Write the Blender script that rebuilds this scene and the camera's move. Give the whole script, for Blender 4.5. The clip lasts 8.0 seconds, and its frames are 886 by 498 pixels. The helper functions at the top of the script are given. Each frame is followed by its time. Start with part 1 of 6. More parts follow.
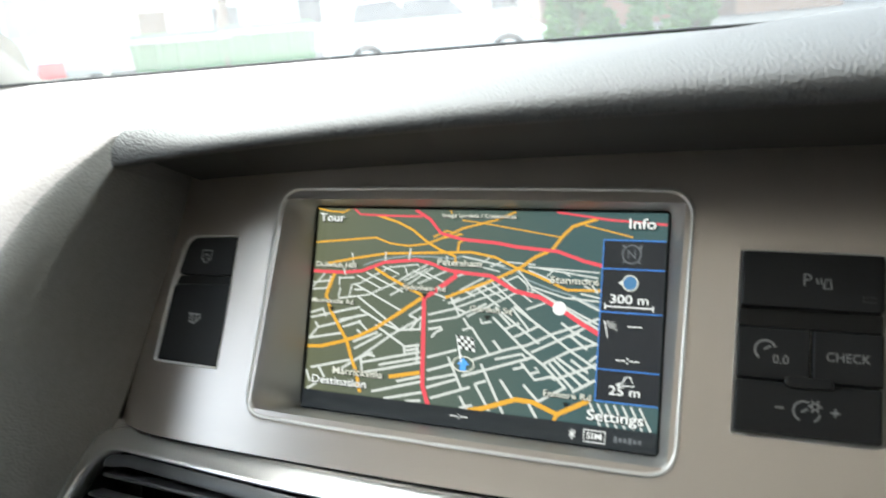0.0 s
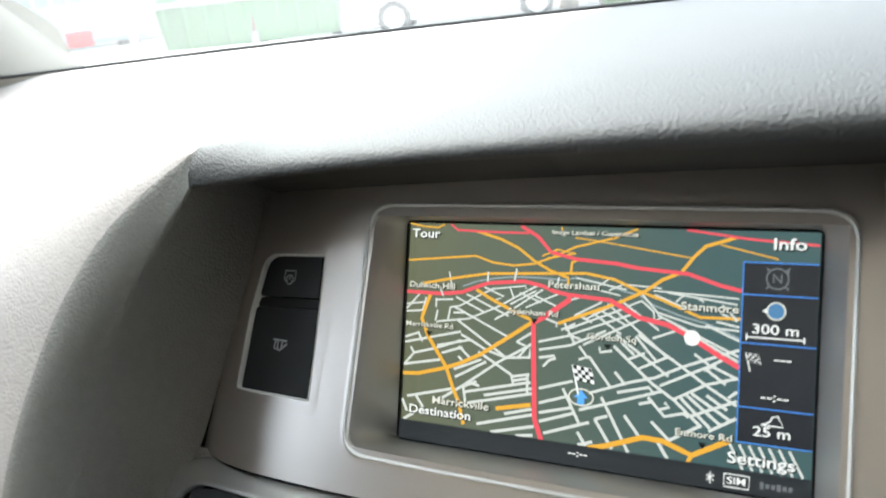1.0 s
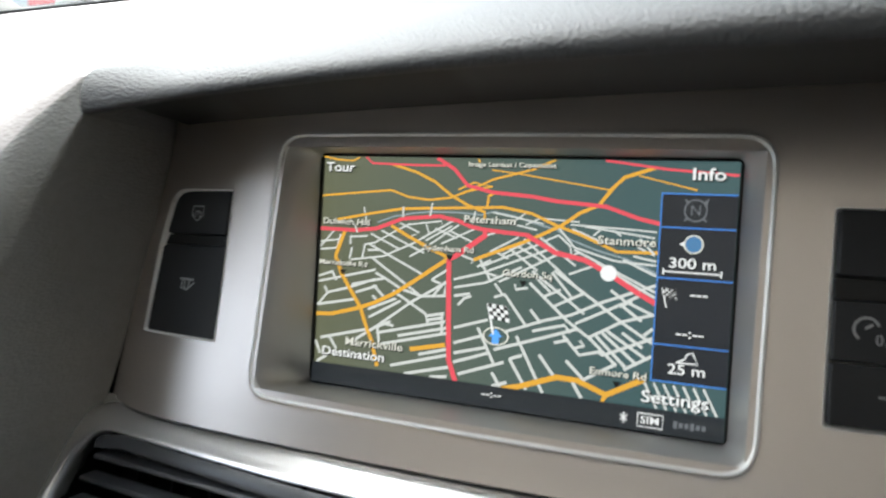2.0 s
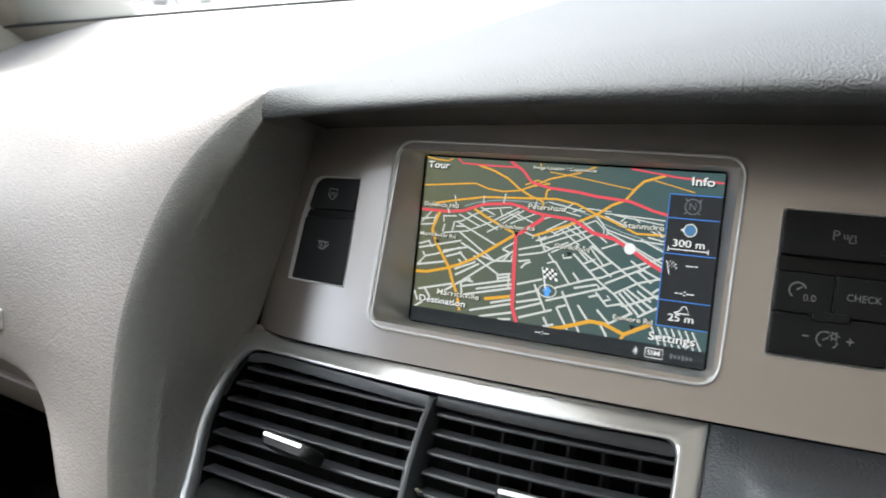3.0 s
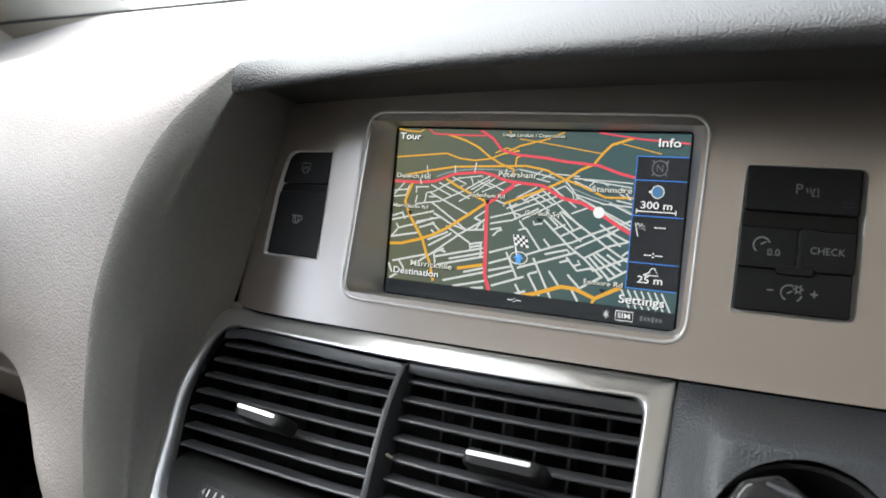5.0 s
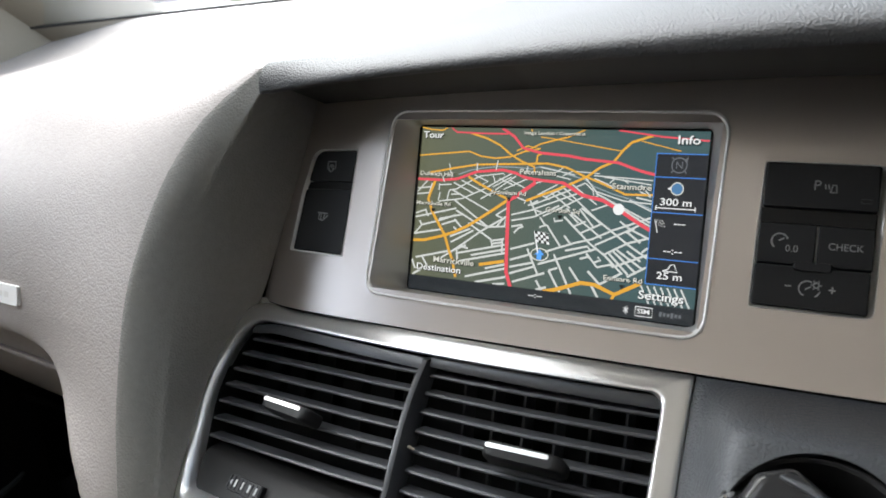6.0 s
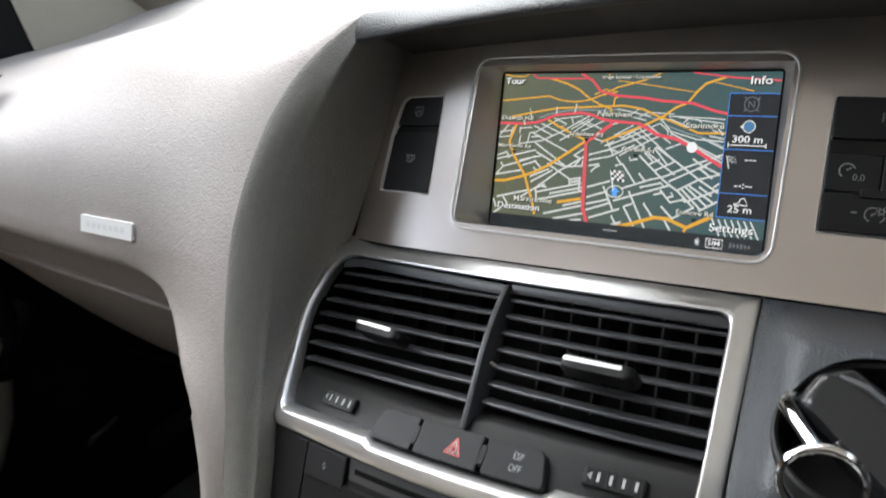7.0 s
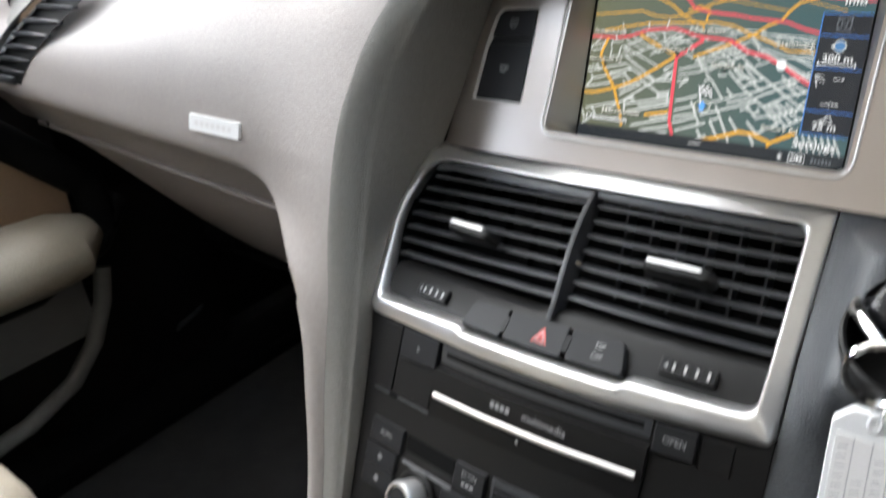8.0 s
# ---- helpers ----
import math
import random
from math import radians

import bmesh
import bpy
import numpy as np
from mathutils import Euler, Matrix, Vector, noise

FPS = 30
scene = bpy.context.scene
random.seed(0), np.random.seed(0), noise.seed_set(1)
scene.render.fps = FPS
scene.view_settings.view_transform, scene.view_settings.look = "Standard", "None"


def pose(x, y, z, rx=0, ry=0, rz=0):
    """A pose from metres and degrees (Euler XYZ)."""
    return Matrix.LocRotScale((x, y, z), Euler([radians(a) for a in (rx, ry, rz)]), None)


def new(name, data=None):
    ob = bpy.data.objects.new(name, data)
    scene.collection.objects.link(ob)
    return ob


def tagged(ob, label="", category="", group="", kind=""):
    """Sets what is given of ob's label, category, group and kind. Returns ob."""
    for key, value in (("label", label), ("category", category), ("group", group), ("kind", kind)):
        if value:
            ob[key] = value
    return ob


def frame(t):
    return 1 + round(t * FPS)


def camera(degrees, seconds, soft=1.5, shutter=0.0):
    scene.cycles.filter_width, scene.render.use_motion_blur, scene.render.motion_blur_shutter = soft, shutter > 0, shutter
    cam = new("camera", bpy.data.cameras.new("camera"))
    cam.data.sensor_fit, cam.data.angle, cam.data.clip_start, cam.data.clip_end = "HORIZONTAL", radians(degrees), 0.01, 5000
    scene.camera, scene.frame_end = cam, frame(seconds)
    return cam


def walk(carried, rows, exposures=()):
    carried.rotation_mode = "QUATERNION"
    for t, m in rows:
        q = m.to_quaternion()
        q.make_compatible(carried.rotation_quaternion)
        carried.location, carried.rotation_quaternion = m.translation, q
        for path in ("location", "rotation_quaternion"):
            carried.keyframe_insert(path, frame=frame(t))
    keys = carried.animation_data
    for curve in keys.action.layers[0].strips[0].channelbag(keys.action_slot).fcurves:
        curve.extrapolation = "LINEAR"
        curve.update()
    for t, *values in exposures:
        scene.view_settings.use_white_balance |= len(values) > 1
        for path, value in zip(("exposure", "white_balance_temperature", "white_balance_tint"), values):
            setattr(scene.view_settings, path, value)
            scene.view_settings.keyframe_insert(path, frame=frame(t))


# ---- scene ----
# The console frame: x to the right, y into the dashboard, z up along the screen, which leans back.
RECLINE = 21.0
BASE = pose(0, 0, 1.12, -RECLINE, 0, 0)
FLAT = Matrix.Identity(4)


def view(x, y, z, yaw, pitch, roll):
    return BASE @ pose(x, y, z, 90 + pitch, 0, yaw) @ pose(0, 0, 0, 0, 0, roll)


cam = camera(57.14, 8.0, soft=1.7, shutter=0.4)
cam.data.dof.use_dof, cam.data.dof.focus_distance, cam.data.dof.aperture_fstop = True, 0.42, 18.0
ROWS = [
    (0.0, 0.2058, -0.3018, -0.0417, 25.21, 4.26, 4.20),
    (0.3, 0.1977, -0.3008, -0.0441, 21.93, 2.99, 3.75),
    (0.5, 0.2004, -0.2999, -0.0420, 23.52, 2.10, 3.81),
    (0.8, 0.1773, -0.2948, -0.0124, 27.39, 1.09, 1.54),
    (1.0, 0.1649, -0.2887, -0.0168, 27.15, 1.06, 2.87),
    (1.2, 0.1578, -0.2796, -0.0227, 25.74, 1.16, 3.68),
    (1.5, 0.1599, -0.2537, -0.0225, 23.92, -0.79, 3.05),
    (1.7, 0.1649, -0.2515, -0.0270, 23.58, -0.70, 2.80),
    (2.8, 0.2159, -0.3617, -0.0339, 31.42, -3.04, 5.47),
    (3.0, 0.2185, -0.3742, -0.0346, 28.37, -1.87, 5.91),
    (3.2, 0.2134, -0.3647, -0.0405, 27.94, -2.60, 5.77),
    (3.5, 0.2173, -0.3550, -0.0443, 26.25, -1.15, 7.23),
    (3.8, 0.2286, -0.3665, -0.0372, 27.71, -0.27, 4.79),
    (4.0, 0.2323, -0.3694, -0.0354, 27.65, -0.08, 4.88),
    (4.2, 0.2360, -0.3668, -0.0383, 26.85, 0.16, 6.17),
    (4.5, 0.2307, -0.3682, -0.0443, 27.76, -0.87, 5.01),
    (4.7, 0.2313, -0.3652, -0.0516, 28.22, -1.66, 4.83),
    (5.8, 0.2421, -0.3725, -0.0463, 30.23, -1.07, 5.05),
    (6.0, 0.2415, -0.3701, -0.0512, 30.81, -1.85, 4.94),
    (6.3, 0.2389, -0.3849, -0.0555, 30.79, -1.29, 4.80),
    (6.5, 0.2504, -0.3880, -0.0566, 32.38, -1.78, 5.28),
    (6.8, 0.2499, -0.3978, -0.0758, 34.08, -2.13, 5.93),
    (7.0, 0.2526, -0.4021, -0.0747, 35.12, -3.61, 5.56),
    (7.2, 0.2573, -0.4196, -0.0839, 34.60, -4.74, 5.85),
    (7.5, 0.2635, -0.4323, -0.0849, 36.79, -10.55, 6.01),
    (7.8, 0.2583, -0.4479, -0.0964, 38.24, -11.22, 6.72),
    (8.0, 0.2580, -0.4420, -0.0762, 38.37, -10.43, 7.20),
]
walk(cam, [(row[0], view(*row[1:])) for row in ROWS], [(0.0, 1.84, 6350, 3), (0.3, 1.70, 6300, 6), (1.0, 1.80, 6300, 4), (1.5, 1.70, 6300, 6), (4.5, 1.56, 6300, 8), (7.0, 1.52, 6300, 10), (8.0, 1.84, 6300, 10)])

# ---- light ----
SUN_UP, SUN_TURN = 45.0, 70.0
world = bpy.data.worlds.new("overcast_sky")
world.use_nodes = True
scene.world = world
wn = world.node_tree.nodes
sky = wn.new("ShaderNodeTexSky")
sky.sky_type, sky.sun_disc = "NISHITA", False
sky.sun_elevation, sky.sun_rotation = radians(SUN_UP), radians(-SUN_TURN)
sky.air_density, sky.dust_density = 1.0, 4.0
wash = wn.new("ShaderNodeMixRGB")
wash.inputs["Fac"].default_value = 0.75
wash.inputs["Color2"].default_value = (7.8, 8.7, 10.0, 1)
world.node_tree.links.new(sky.outputs["Color"], wash.inputs["Color1"])
world.node_tree.links.new(wash.outputs["Color"], wn["Background"].inputs["Color"])
wn["Background"].inputs["Strength"].default_value = 0.13
sun = new("sun", bpy.data.lights.new("sun", "SUN"))
sun.data.energy, sun.data.angle, sun.data.color = 5.0, radians(75), (1.0, 0.98, 0.95)
sun.matrix_world = pose(0, 0, 6, SUN_UP - 90, 0, SUN_TURN)


# ---- materials ----
def material(name, color, rough=0.5, metal=0.0, spec=0.5):
    m = bpy.data.materials.new(name)
    m.use_nodes = True
    b = m.node_tree.nodes["Principled BSDF"]
    b.inputs["Base Color"].default_value = (*color, 1)
    b.inputs["Roughness"].default_value = rough
    b.inputs["Metallic"].default_value = metal
    b.inputs["Specular IOR Level"].default_value = spec
    return m


def node(m, kind, **values):
    n = m.node_tree.nodes.new(kind)
    for key, value in values.items():
        n.inputs[key.replace("_", " ")].default_value = value
    return n


def link(m, a, b):
    m.node_tree.links.new(a, b)


def coords(m, scale=(1, 1, 1), turn=(0, 0, 0)):
    """Object coordinates, stretched and turned."""
    c = m.node_tree.nodes.new("ShaderNodeTexCoord")
    p = m.node_tree.nodes.new("ShaderNodeMapping")
    p.inputs["Scale"].default_value = scale
    p.inputs["Rotation"].default_value = turn
    link(m, c.outputs["Object"], p.inputs["Vector"])
    return p.outputs["Vector"]


def mottle(m, color, amount=0.12, scale=14.0, fine=400.0):
    """Two scales of uneven colour on a material's base colour."""
    b = m.node_tree.nodes["Principled BSDF"]
    big = node(m, "ShaderNodeTexNoise", Scale=scale, Detail=5.0, Roughness=0.6)
    small = node(m, "ShaderNodeTexNoise", Scale=fine, Detail=2.0)
    at = coords(m)
    link(m, at, big.inputs["Vector"])
    link(m, at, small.inputs["Vector"])
    add = m.node_tree.nodes.new("ShaderNodeMath")
    add.operation = "ADD"
    link(m, big.outputs["Fac"], add.inputs[0])
    link(m, small.outputs["Fac"], add.inputs[1])
    ramp = m.node_tree.nodes.new("ShaderNodeMapRange")
    ramp.inputs["From Min"].default_value, ramp.inputs["From Max"].default_value = 0.6, 1.4
    ramp.inputs["To Min"].default_value, ramp.inputs["To Max"].default_value = 1 - amount, 1 + amount
    link(m, add.outputs[0], ramp.inputs["Value"])
    mix = m.node_tree.nodes.new("ShaderNodeVectorMath")
    mix.operation = "SCALE"
    mix.inputs[0].default_value = color
    link(m, ramp.outputs[0], mix.inputs["Scale"])
    link(m, mix.outputs[0], b.inputs["Base Color"])
    return big


def bumped(m, height, strength, distance):
    b = m.node_tree.nodes["Principled BSDF"]
    bump = node(m, "ShaderNodeBump", Strength=strength, Distance=distance)
    link(m, height, bump.inputs["Height"])
    link(m, bump.outputs["Normal"], b.inputs["Normal"])


def leather(name, color, rough=0.5, grain=420.0, stretch=(1, 1, 1), strength=0.5, turn=(0, 0, 0)):
    """Moulded leather grain: pebbles with creases between them."""
    m = material(name, color, rough)
    mottle(m, color, 0.08, 9.0, 260.0)
    at = coords(m, stretch, turn)
    warp = node(m, "ShaderNodeTexNoise", Scale=grain * 0.5, Detail=2.0)
    link(m, at, warp.inputs["Vector"])
    push = m.node_tree.nodes.new("ShaderNodeVectorMath")
    push.operation = "MULTIPLY_ADD"
    push.inputs[1].default_value = (0.3 / grain,) * 3
    link(m, warp.outputs["Color"], push.inputs[0])
    link(m, at, push.inputs[2])
    cells = m.node_tree.nodes.new("ShaderNodeTexVoronoi")
    cells.feature = "SMOOTH_F1"
    cells.inputs["Scale"].default_value = grain
    cells.inputs["Smoothness"].default_value = 0.35
    link(m, push.outputs[0], cells.inputs["Vector"])
    flip = m.node_tree.nodes.new("ShaderNodeMath")
    flip.operation = "MULTIPLY"
    flip.inputs[1].default_value = -1.0
    link(m, cells.outputs["Distance"], flip.inputs[0])
    bumped(m, flip.outputs[0], strength, 0.0012)
    return m


def plastic(name, color, rough=0.45, amount=0.1, strength=0.15):
    m = material(name, color, rough)
    mottle(m, color, amount, 30.0, 900.0)
    fine = node(m, "ShaderNodeTexNoise", Scale=2200.0, Detail=2.0)
    link(m, coords(m), fine.inputs["Vector"])
    bumped(m, fine.outputs["Fac"], strength, 0.0002)
    return m


def metal(name, color, rough=0.25, brush=(1, 1, 1), strength=0.08, amount=1.0):
    m = material(name, color, rough, amount)
    streak = node(m, "ShaderNodeTexNoise", Scale=70.0, Detail=2.0)
    link(m, coords(m, brush), streak.inputs["Vector"])
    spread = m.node_tree.nodes.new("ShaderNodeMapRange")
    spread.inputs["To Min"].default_value, spread.inputs["To Max"].default_value = rough * 0.9, rough * 1.12
    link(m, streak.outputs["Fac"], spread.inputs["Value"])
    link(m, spread.outputs[0], m.node_tree.nodes["Principled BSDF"].inputs["Roughness"])
    if strength:
        bumped(m, streak.outputs["Fac"], strength, 0.0002)
    return m


def glowing(name, color, strength=1.0):
    m = material(name, (0.005, 0.005, 0.005), 0.25)
    b = m.node_tree.nodes["Principled BSDF"]
    b.inputs["Emission Color"].default_value = (*color, 1)
    b.inputs["Emission Strength"].default_value = strength
    return m


# Same skin as SKIN, with the hood's shade put in as a darker tone.
HOOD = leather("shade_toned_dash_skin", (0.073, 0.073, 0.074), 0.55, 1000.0, (1, 1, 1), 0.46, (0, 0, 0.5))
HOOD.node_tree.nodes["Principled BSDF"].inputs["Specular IOR Level"].default_value = 0.35
SKIN = leather("warm_grey_dash_skin", (0.350, 0.318, 0.297), 0.50, 700.0, (1, 1, 1), 0.22)
SKIN.node_tree.nodes["Principled BSDF"].inputs["Specular IOR Level"].default_value = 0.3
BAND = leather("grey_console_skin", (0.235, 0.226, 0.207), 0.62, 800.0, (1, 1, 1), 0.30)
NAVY = leather("dark_grey_console_skin", (0.062, 0.067, 0.074), 0.44, 850.0, (1, 1, 1), 0.34)
KNOB = leather("dark_knob_leather", (0.040, 0.043, 0.048), 0.34, 1300.0, (1, 1, 1), 0.08)
FASCIA = metal("warm_silver_fascia_paint", (0.60, 0.546, 0.508), 0.30, (1, 1, 6), 0.0, 0.88)
# One silver bezel in two tones: shade on its wall, highlight on its rim.
SHADEWALL = metal("shaded_silver_bezel_paint", (0.50, 0.49, 0.475), 0.42, (1, 1, 1), 0.0, 0.6)
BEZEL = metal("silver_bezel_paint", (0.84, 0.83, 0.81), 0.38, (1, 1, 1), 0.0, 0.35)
SATIN = metal("satin_aluminium", (0.80, 0.795, 0.79), 0.31, (0.2, 1, 1), 0.0, 0.95)
# The bright reflection in the switch wells is put into this pale silver.
WELLSHINE = metal("highlit_silver_well", (0.78, 0.77, 0.75), 0.35, (1, 1, 1), 0.0, 0.25)
BADGE = metal("bright_badge_metal", (0.94, 0.94, 0.93), 0.45, (1, 1, 1), 0.0, 0.1)
INLAY = metal("bright_inlay_metal", (0.76, 0.745, 0.72), 0.30, (1, 1, 1), 0.0, 0.85)
CHROME = metal("polished_chrome", (0.92, 0.91, 0.89), 0.08, (1, 1, 1), 0.01)
BLACK = plastic("black_plastic", (0.0095, 0.0093, 0.0093), 0.44)
BLACK.node_tree.nodes["Principled BSDF"].inputs["Specular IOR Level"].default_value = 0.24
SOFTBLACK = plastic("soft_black_button_rubber", (0.0125, 0.013, 0.0145), 0.5)
SOFTBLACK.node_tree.nodes["Principled BSDF"].inputs["Specular IOR Level"].default_value = 0.3
# Dark smooth plastic, also carrying the shade under the hood's overhang.
UNDERTONE = plastic("shade_dark_hood_plastic", (0.036, 0.035, 0.034), 0.6, 0.08, 0.1)
GREYP = plastic("slat_grey_plastic", (0.050, 0.052, 0.056), 0.30)
GLOSSBLACK = plastic("glossy_black_plastic", (0.014, 0.0145, 0.016), 0.20, 0.05, 0.02)
# Near-black for black trim, and for recesses whose shade is put into it.
PIT = plastic("trim_and_shade_black", (0.004, 0.004, 0.004), 0.8)
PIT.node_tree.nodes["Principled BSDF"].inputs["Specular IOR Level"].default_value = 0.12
DOORGREY = plastic("dark_grey_door_plastic", (0.29, 0.29, 0.277), 0.5, 0.1, 0.4)
CARPET = plastic("black_carpet", (0.020, 0.0185, 0.017), 0.9, 0.4, 0.9)
BEIGE = leather("beige_leather", (0.36, 0.315, 0.245), 0.45, 500.0, (1, 1, 1), 0.4)
TAN = leather("tan_door_leather", (0.30, 0.205, 0.130), 0.5, 600.0, (1, 1, 1), 0.25)
TRIM = plastic("beige_pillar_plastic", (0.22, 0.195, 0.152), 0.7, 0.06, 0.3)
CLOTH = plastic("beige_headliner_cloth", (0.38, 0.36, 0.325), 0.85, 0.06, 0.6)
SEAL = plastic("black_rubber_seal", (0.012, 0.012, 0.012), 0.6)
PRINT = material("pale_print", (0.50, 0.50, 0.50), 0.5)
DIMPRINT = material("dull_grey_print", (0.29, 0.29, 0.295), 0.5)
REDPRINT = material("red_print", (0.75, 0.10, 0.09), 0.45)


# ---- mesh helpers ----
def thing(name, label, category, at=(0, 0, 0), group="", kind=""):
    ob = new(name)
    ob.empty_display_size = 0.02
    ob.matrix_world = Matrix.Translation(at)
    return tagged(ob, label, category, group, kind)


def part(name, bm, mat, parent=None, label="", space=BASE, smooth=True, kind=""):
    """Links a bmesh, drawn in the given space, as one mesh object under a thing or part."""
    me = bpy.data.meshes.new(name)
    bmesh.ops.recalc_face_normals(bm, faces=bm.faces[:])
    bm.to_mesh(me)
    bm.free()
    me.materials.append(mat)
    if smooth:
        me.shade_smooth()
        me.set_sharp_from_angle(angle=radians(38))
    ob = new(name, me)
    if parent is not None:
        ob.parent = parent
        bpy.context.view_layer.update()
        ob.matrix_parent_inverse = parent.matrix_world.inverted()
    ob.matrix_world = space
    bpy.context.view_layer.update()
    return tagged(ob, label, kind=kind)


def lofted(loops, closed=True, cap_first=False, cap_last=False, bm=None):
    """A skin over loops with equal numbers of points."""
    bm = bm or bmesh.new()
    rings = [[bm.verts.new(p) for p in loop] for loop in loops]
    n = len(rings[0])
    for a, b in zip(rings, rings[1:]):
        for i in range(n if closed else n - 1):
            j = (i + 1) % n
            bm.faces.new((a[i], a[j], b[j], b[i]))
    if cap_first:
        bm.faces.new(rings[0])
    if cap_last:
        bm.faces.new(rings[-1][::-1])
    return bm


def box(x0, x1, y0, y1, z0, z1, bevel=0.0, bm=None, m=None, seg=2):
    bm = bm or bmesh.new()
    got = bmesh.ops.create_cube(bm, size=1.0)["verts"]
    bmesh.ops.transform(bm, verts=got, matrix=Matrix.Translation(((x0 + x1) / 2, (y0 + y1) / 2, (z0 + z1) / 2)) @ Matrix.Diagonal((abs(x1 - x0), abs(y1 - y0), abs(z1 - z0), 1)))
    if bevel:
        edges = list({e for v in got for e in v.link_edges})
        made = bmesh.ops.bevel(bm, geom=edges, offset=bevel, segments=seg, affect="EDGES", profile=0.5)
        got = list({v for f in made["faces"] for v in f.verts} | {v for v in got if v.is_valid})
    if m is not None:
        bmesh.ops.transform(bm, verts=got, matrix=m)
    return bm


def rounded(corners, radii, arc=6, along=6):
    """A closed outline in two dimensions with rounded corners; the count of points depends on arc and along alone."""
    out, n = [], len(corners)
    ends = []
    for i in range(n):
        p, a, b = Vector(corners[i]), Vector(corners[i - 1]), Vector(corners[(i + 1) % n])
        u, v = (a - p).normalized(), (b - p).normalized()
        half = math.acos(max(-1, min(1, u.dot(v)))) / 2
        cut = min(radii[i] / math.tan(half), (a - p).length * 0.48, (b - p).length * 0.48)
        start, end = p + u * cut, p + v * cut
        pts = []
        for k in range(arc + 1):
            s = k / arc
            pts.append(start * (1 - s) ** 2 + p * 2 * s * (1 - s) + end * s**2)
        ends.append(pts)
    for i in range(n):
        out += ends[i]
        a, b = ends[i][-1], ends[(i + 1) % n][0]
        out += [a.lerp(b, k / (along + 1)) for k in range(1, along + 1)]
    return out


def rrect(x0, x1, z0, z1, r, arc=6, along=4):
    return rounded([(x0, z0), (x1, z0), (x1, z1), (x0, z1)], [r] * 4, arc, along)


def plate(outline, depth, bevel, m=None):
    """A solid plate over an outline in x and z, its face at y = -depth, with a rounded edge."""
    c = sum((Vector(p) for p in outline), Vector((0, 0))) / len(outline)
    size = max((Vector(p) - c).length for p in outline)

    def ring(inset, y):
        k = 1 - inset / size
        return [((p[0] - c[0]) * k + c[0], y, (p[1] - c[1]) * k + c[1]) for p in outline]

    made = lofted([ring(0, 0.004), ring(0, -depth + bevel), ring(bevel * 0.4, -depth + bevel * 0.3), ring(bevel, -depth), ring(bevel * 1.5, -depth)], cap_first=True, cap_last=True)
    if m is not None:
        bmesh.ops.transform(made, verts=made.verts[:], matrix=m)
    return made


def tube(points, radius, sides=10, closed=False, bm=None):
    """A round bar along points; radius may be a number or one for each point."""
    pts = [Vector(p) for p in points]
    loops, n = [], len(pts)
    side = None
    for i, p in enumerate(pts):
        a, b = (pts[i - 1], pts[(i + 1) % n]) if closed else (pts[max(i - 1, 0)], pts[min(i + 1, n - 1)])
        d = (b - a).normalized()
        if side is None:
            side = d.orthogonal().normalized()
        side = (side - d * side.dot(d)).normalized()
        up = d.cross(side)
        r = radius[i] if isinstance(radius, (list, tuple)) else radius
        loops.append([p + (side * math.cos(2 * math.pi * k / sides) + up * math.sin(2 * math.pi * k / sides)) * r for k in range(sides)])
    if closed:
        loops.append(loops[0])
    bm = lofted(loops, True, not closed, not closed, bm)
    if closed:
        bmesh.ops.remove_doubles(bm, verts=bm.verts[:], dist=1e-7)
    return bm


def disc_stack(rings, sides=32, m=None):
    """A turned solid about y: rings of (radius, y)."""
    loops = [[(r * math.cos(2 * math.pi * k / sides), y, r * math.sin(2 * math.pi * k / sides)) for k in range(sides)] for r, y in rings]
    bm = lofted(loops, True, True, True)
    if m is not None:
        bmesh.ops.transform(bm, verts=bm.verts[:], matrix=m)
    return bm


def smoothstep(a, b, x):
    s = max(0.0, min(1.0, (x - a) / (b - a)))
    return s * s * (3 - 2 * s)


def between(xs, ys, x):
    return float(np.interp(x, xs, ys))


# ---- the console's surfaces, in the console frame: y over x and z ----
def fascia_y(x, z):
    return -0.0205 - 0.14 * (-0.016 - z) + 0.45 * (x - 0.08) ** 2 + (6 * (x + 0.05) ** 2 if x < -0.05 else 0)


def across(x):
    return 1.05 * (x - 0.08) ** 2 if x > 0 else 0.00672 - 0.168 * x


def vent_y(x, z):
    return -0.043 - 0.59 * (-0.119 - z) + across(x)


def radio_y(x, z):
    return -0.0965 - 0.10 * (-0.210 - z) + across(x) + 0.0022 * smoothstep(-0.05, 0.16, x)


def stand(surface, x, z, proud=0.0):
    """The frame of a small thing on a console surface: x along, y into it, z up along it."""
    e = 0.001
    sx = Vector((2 * e, surface(x + e, z) - surface(x - e, z), 0)).normalized()
    sz = Vector((0, surface(x, z + e) - surface(x, z - e), 2 * e)).normalized()
    sy = sz.cross(sx).normalized()
    sz = sx.cross(sy)
    m = Matrix((sx, sy, sz)).transposed().to_4x4()
    m.translation = Vector((x, surface(x, z), z)) - sy * proud
    return m


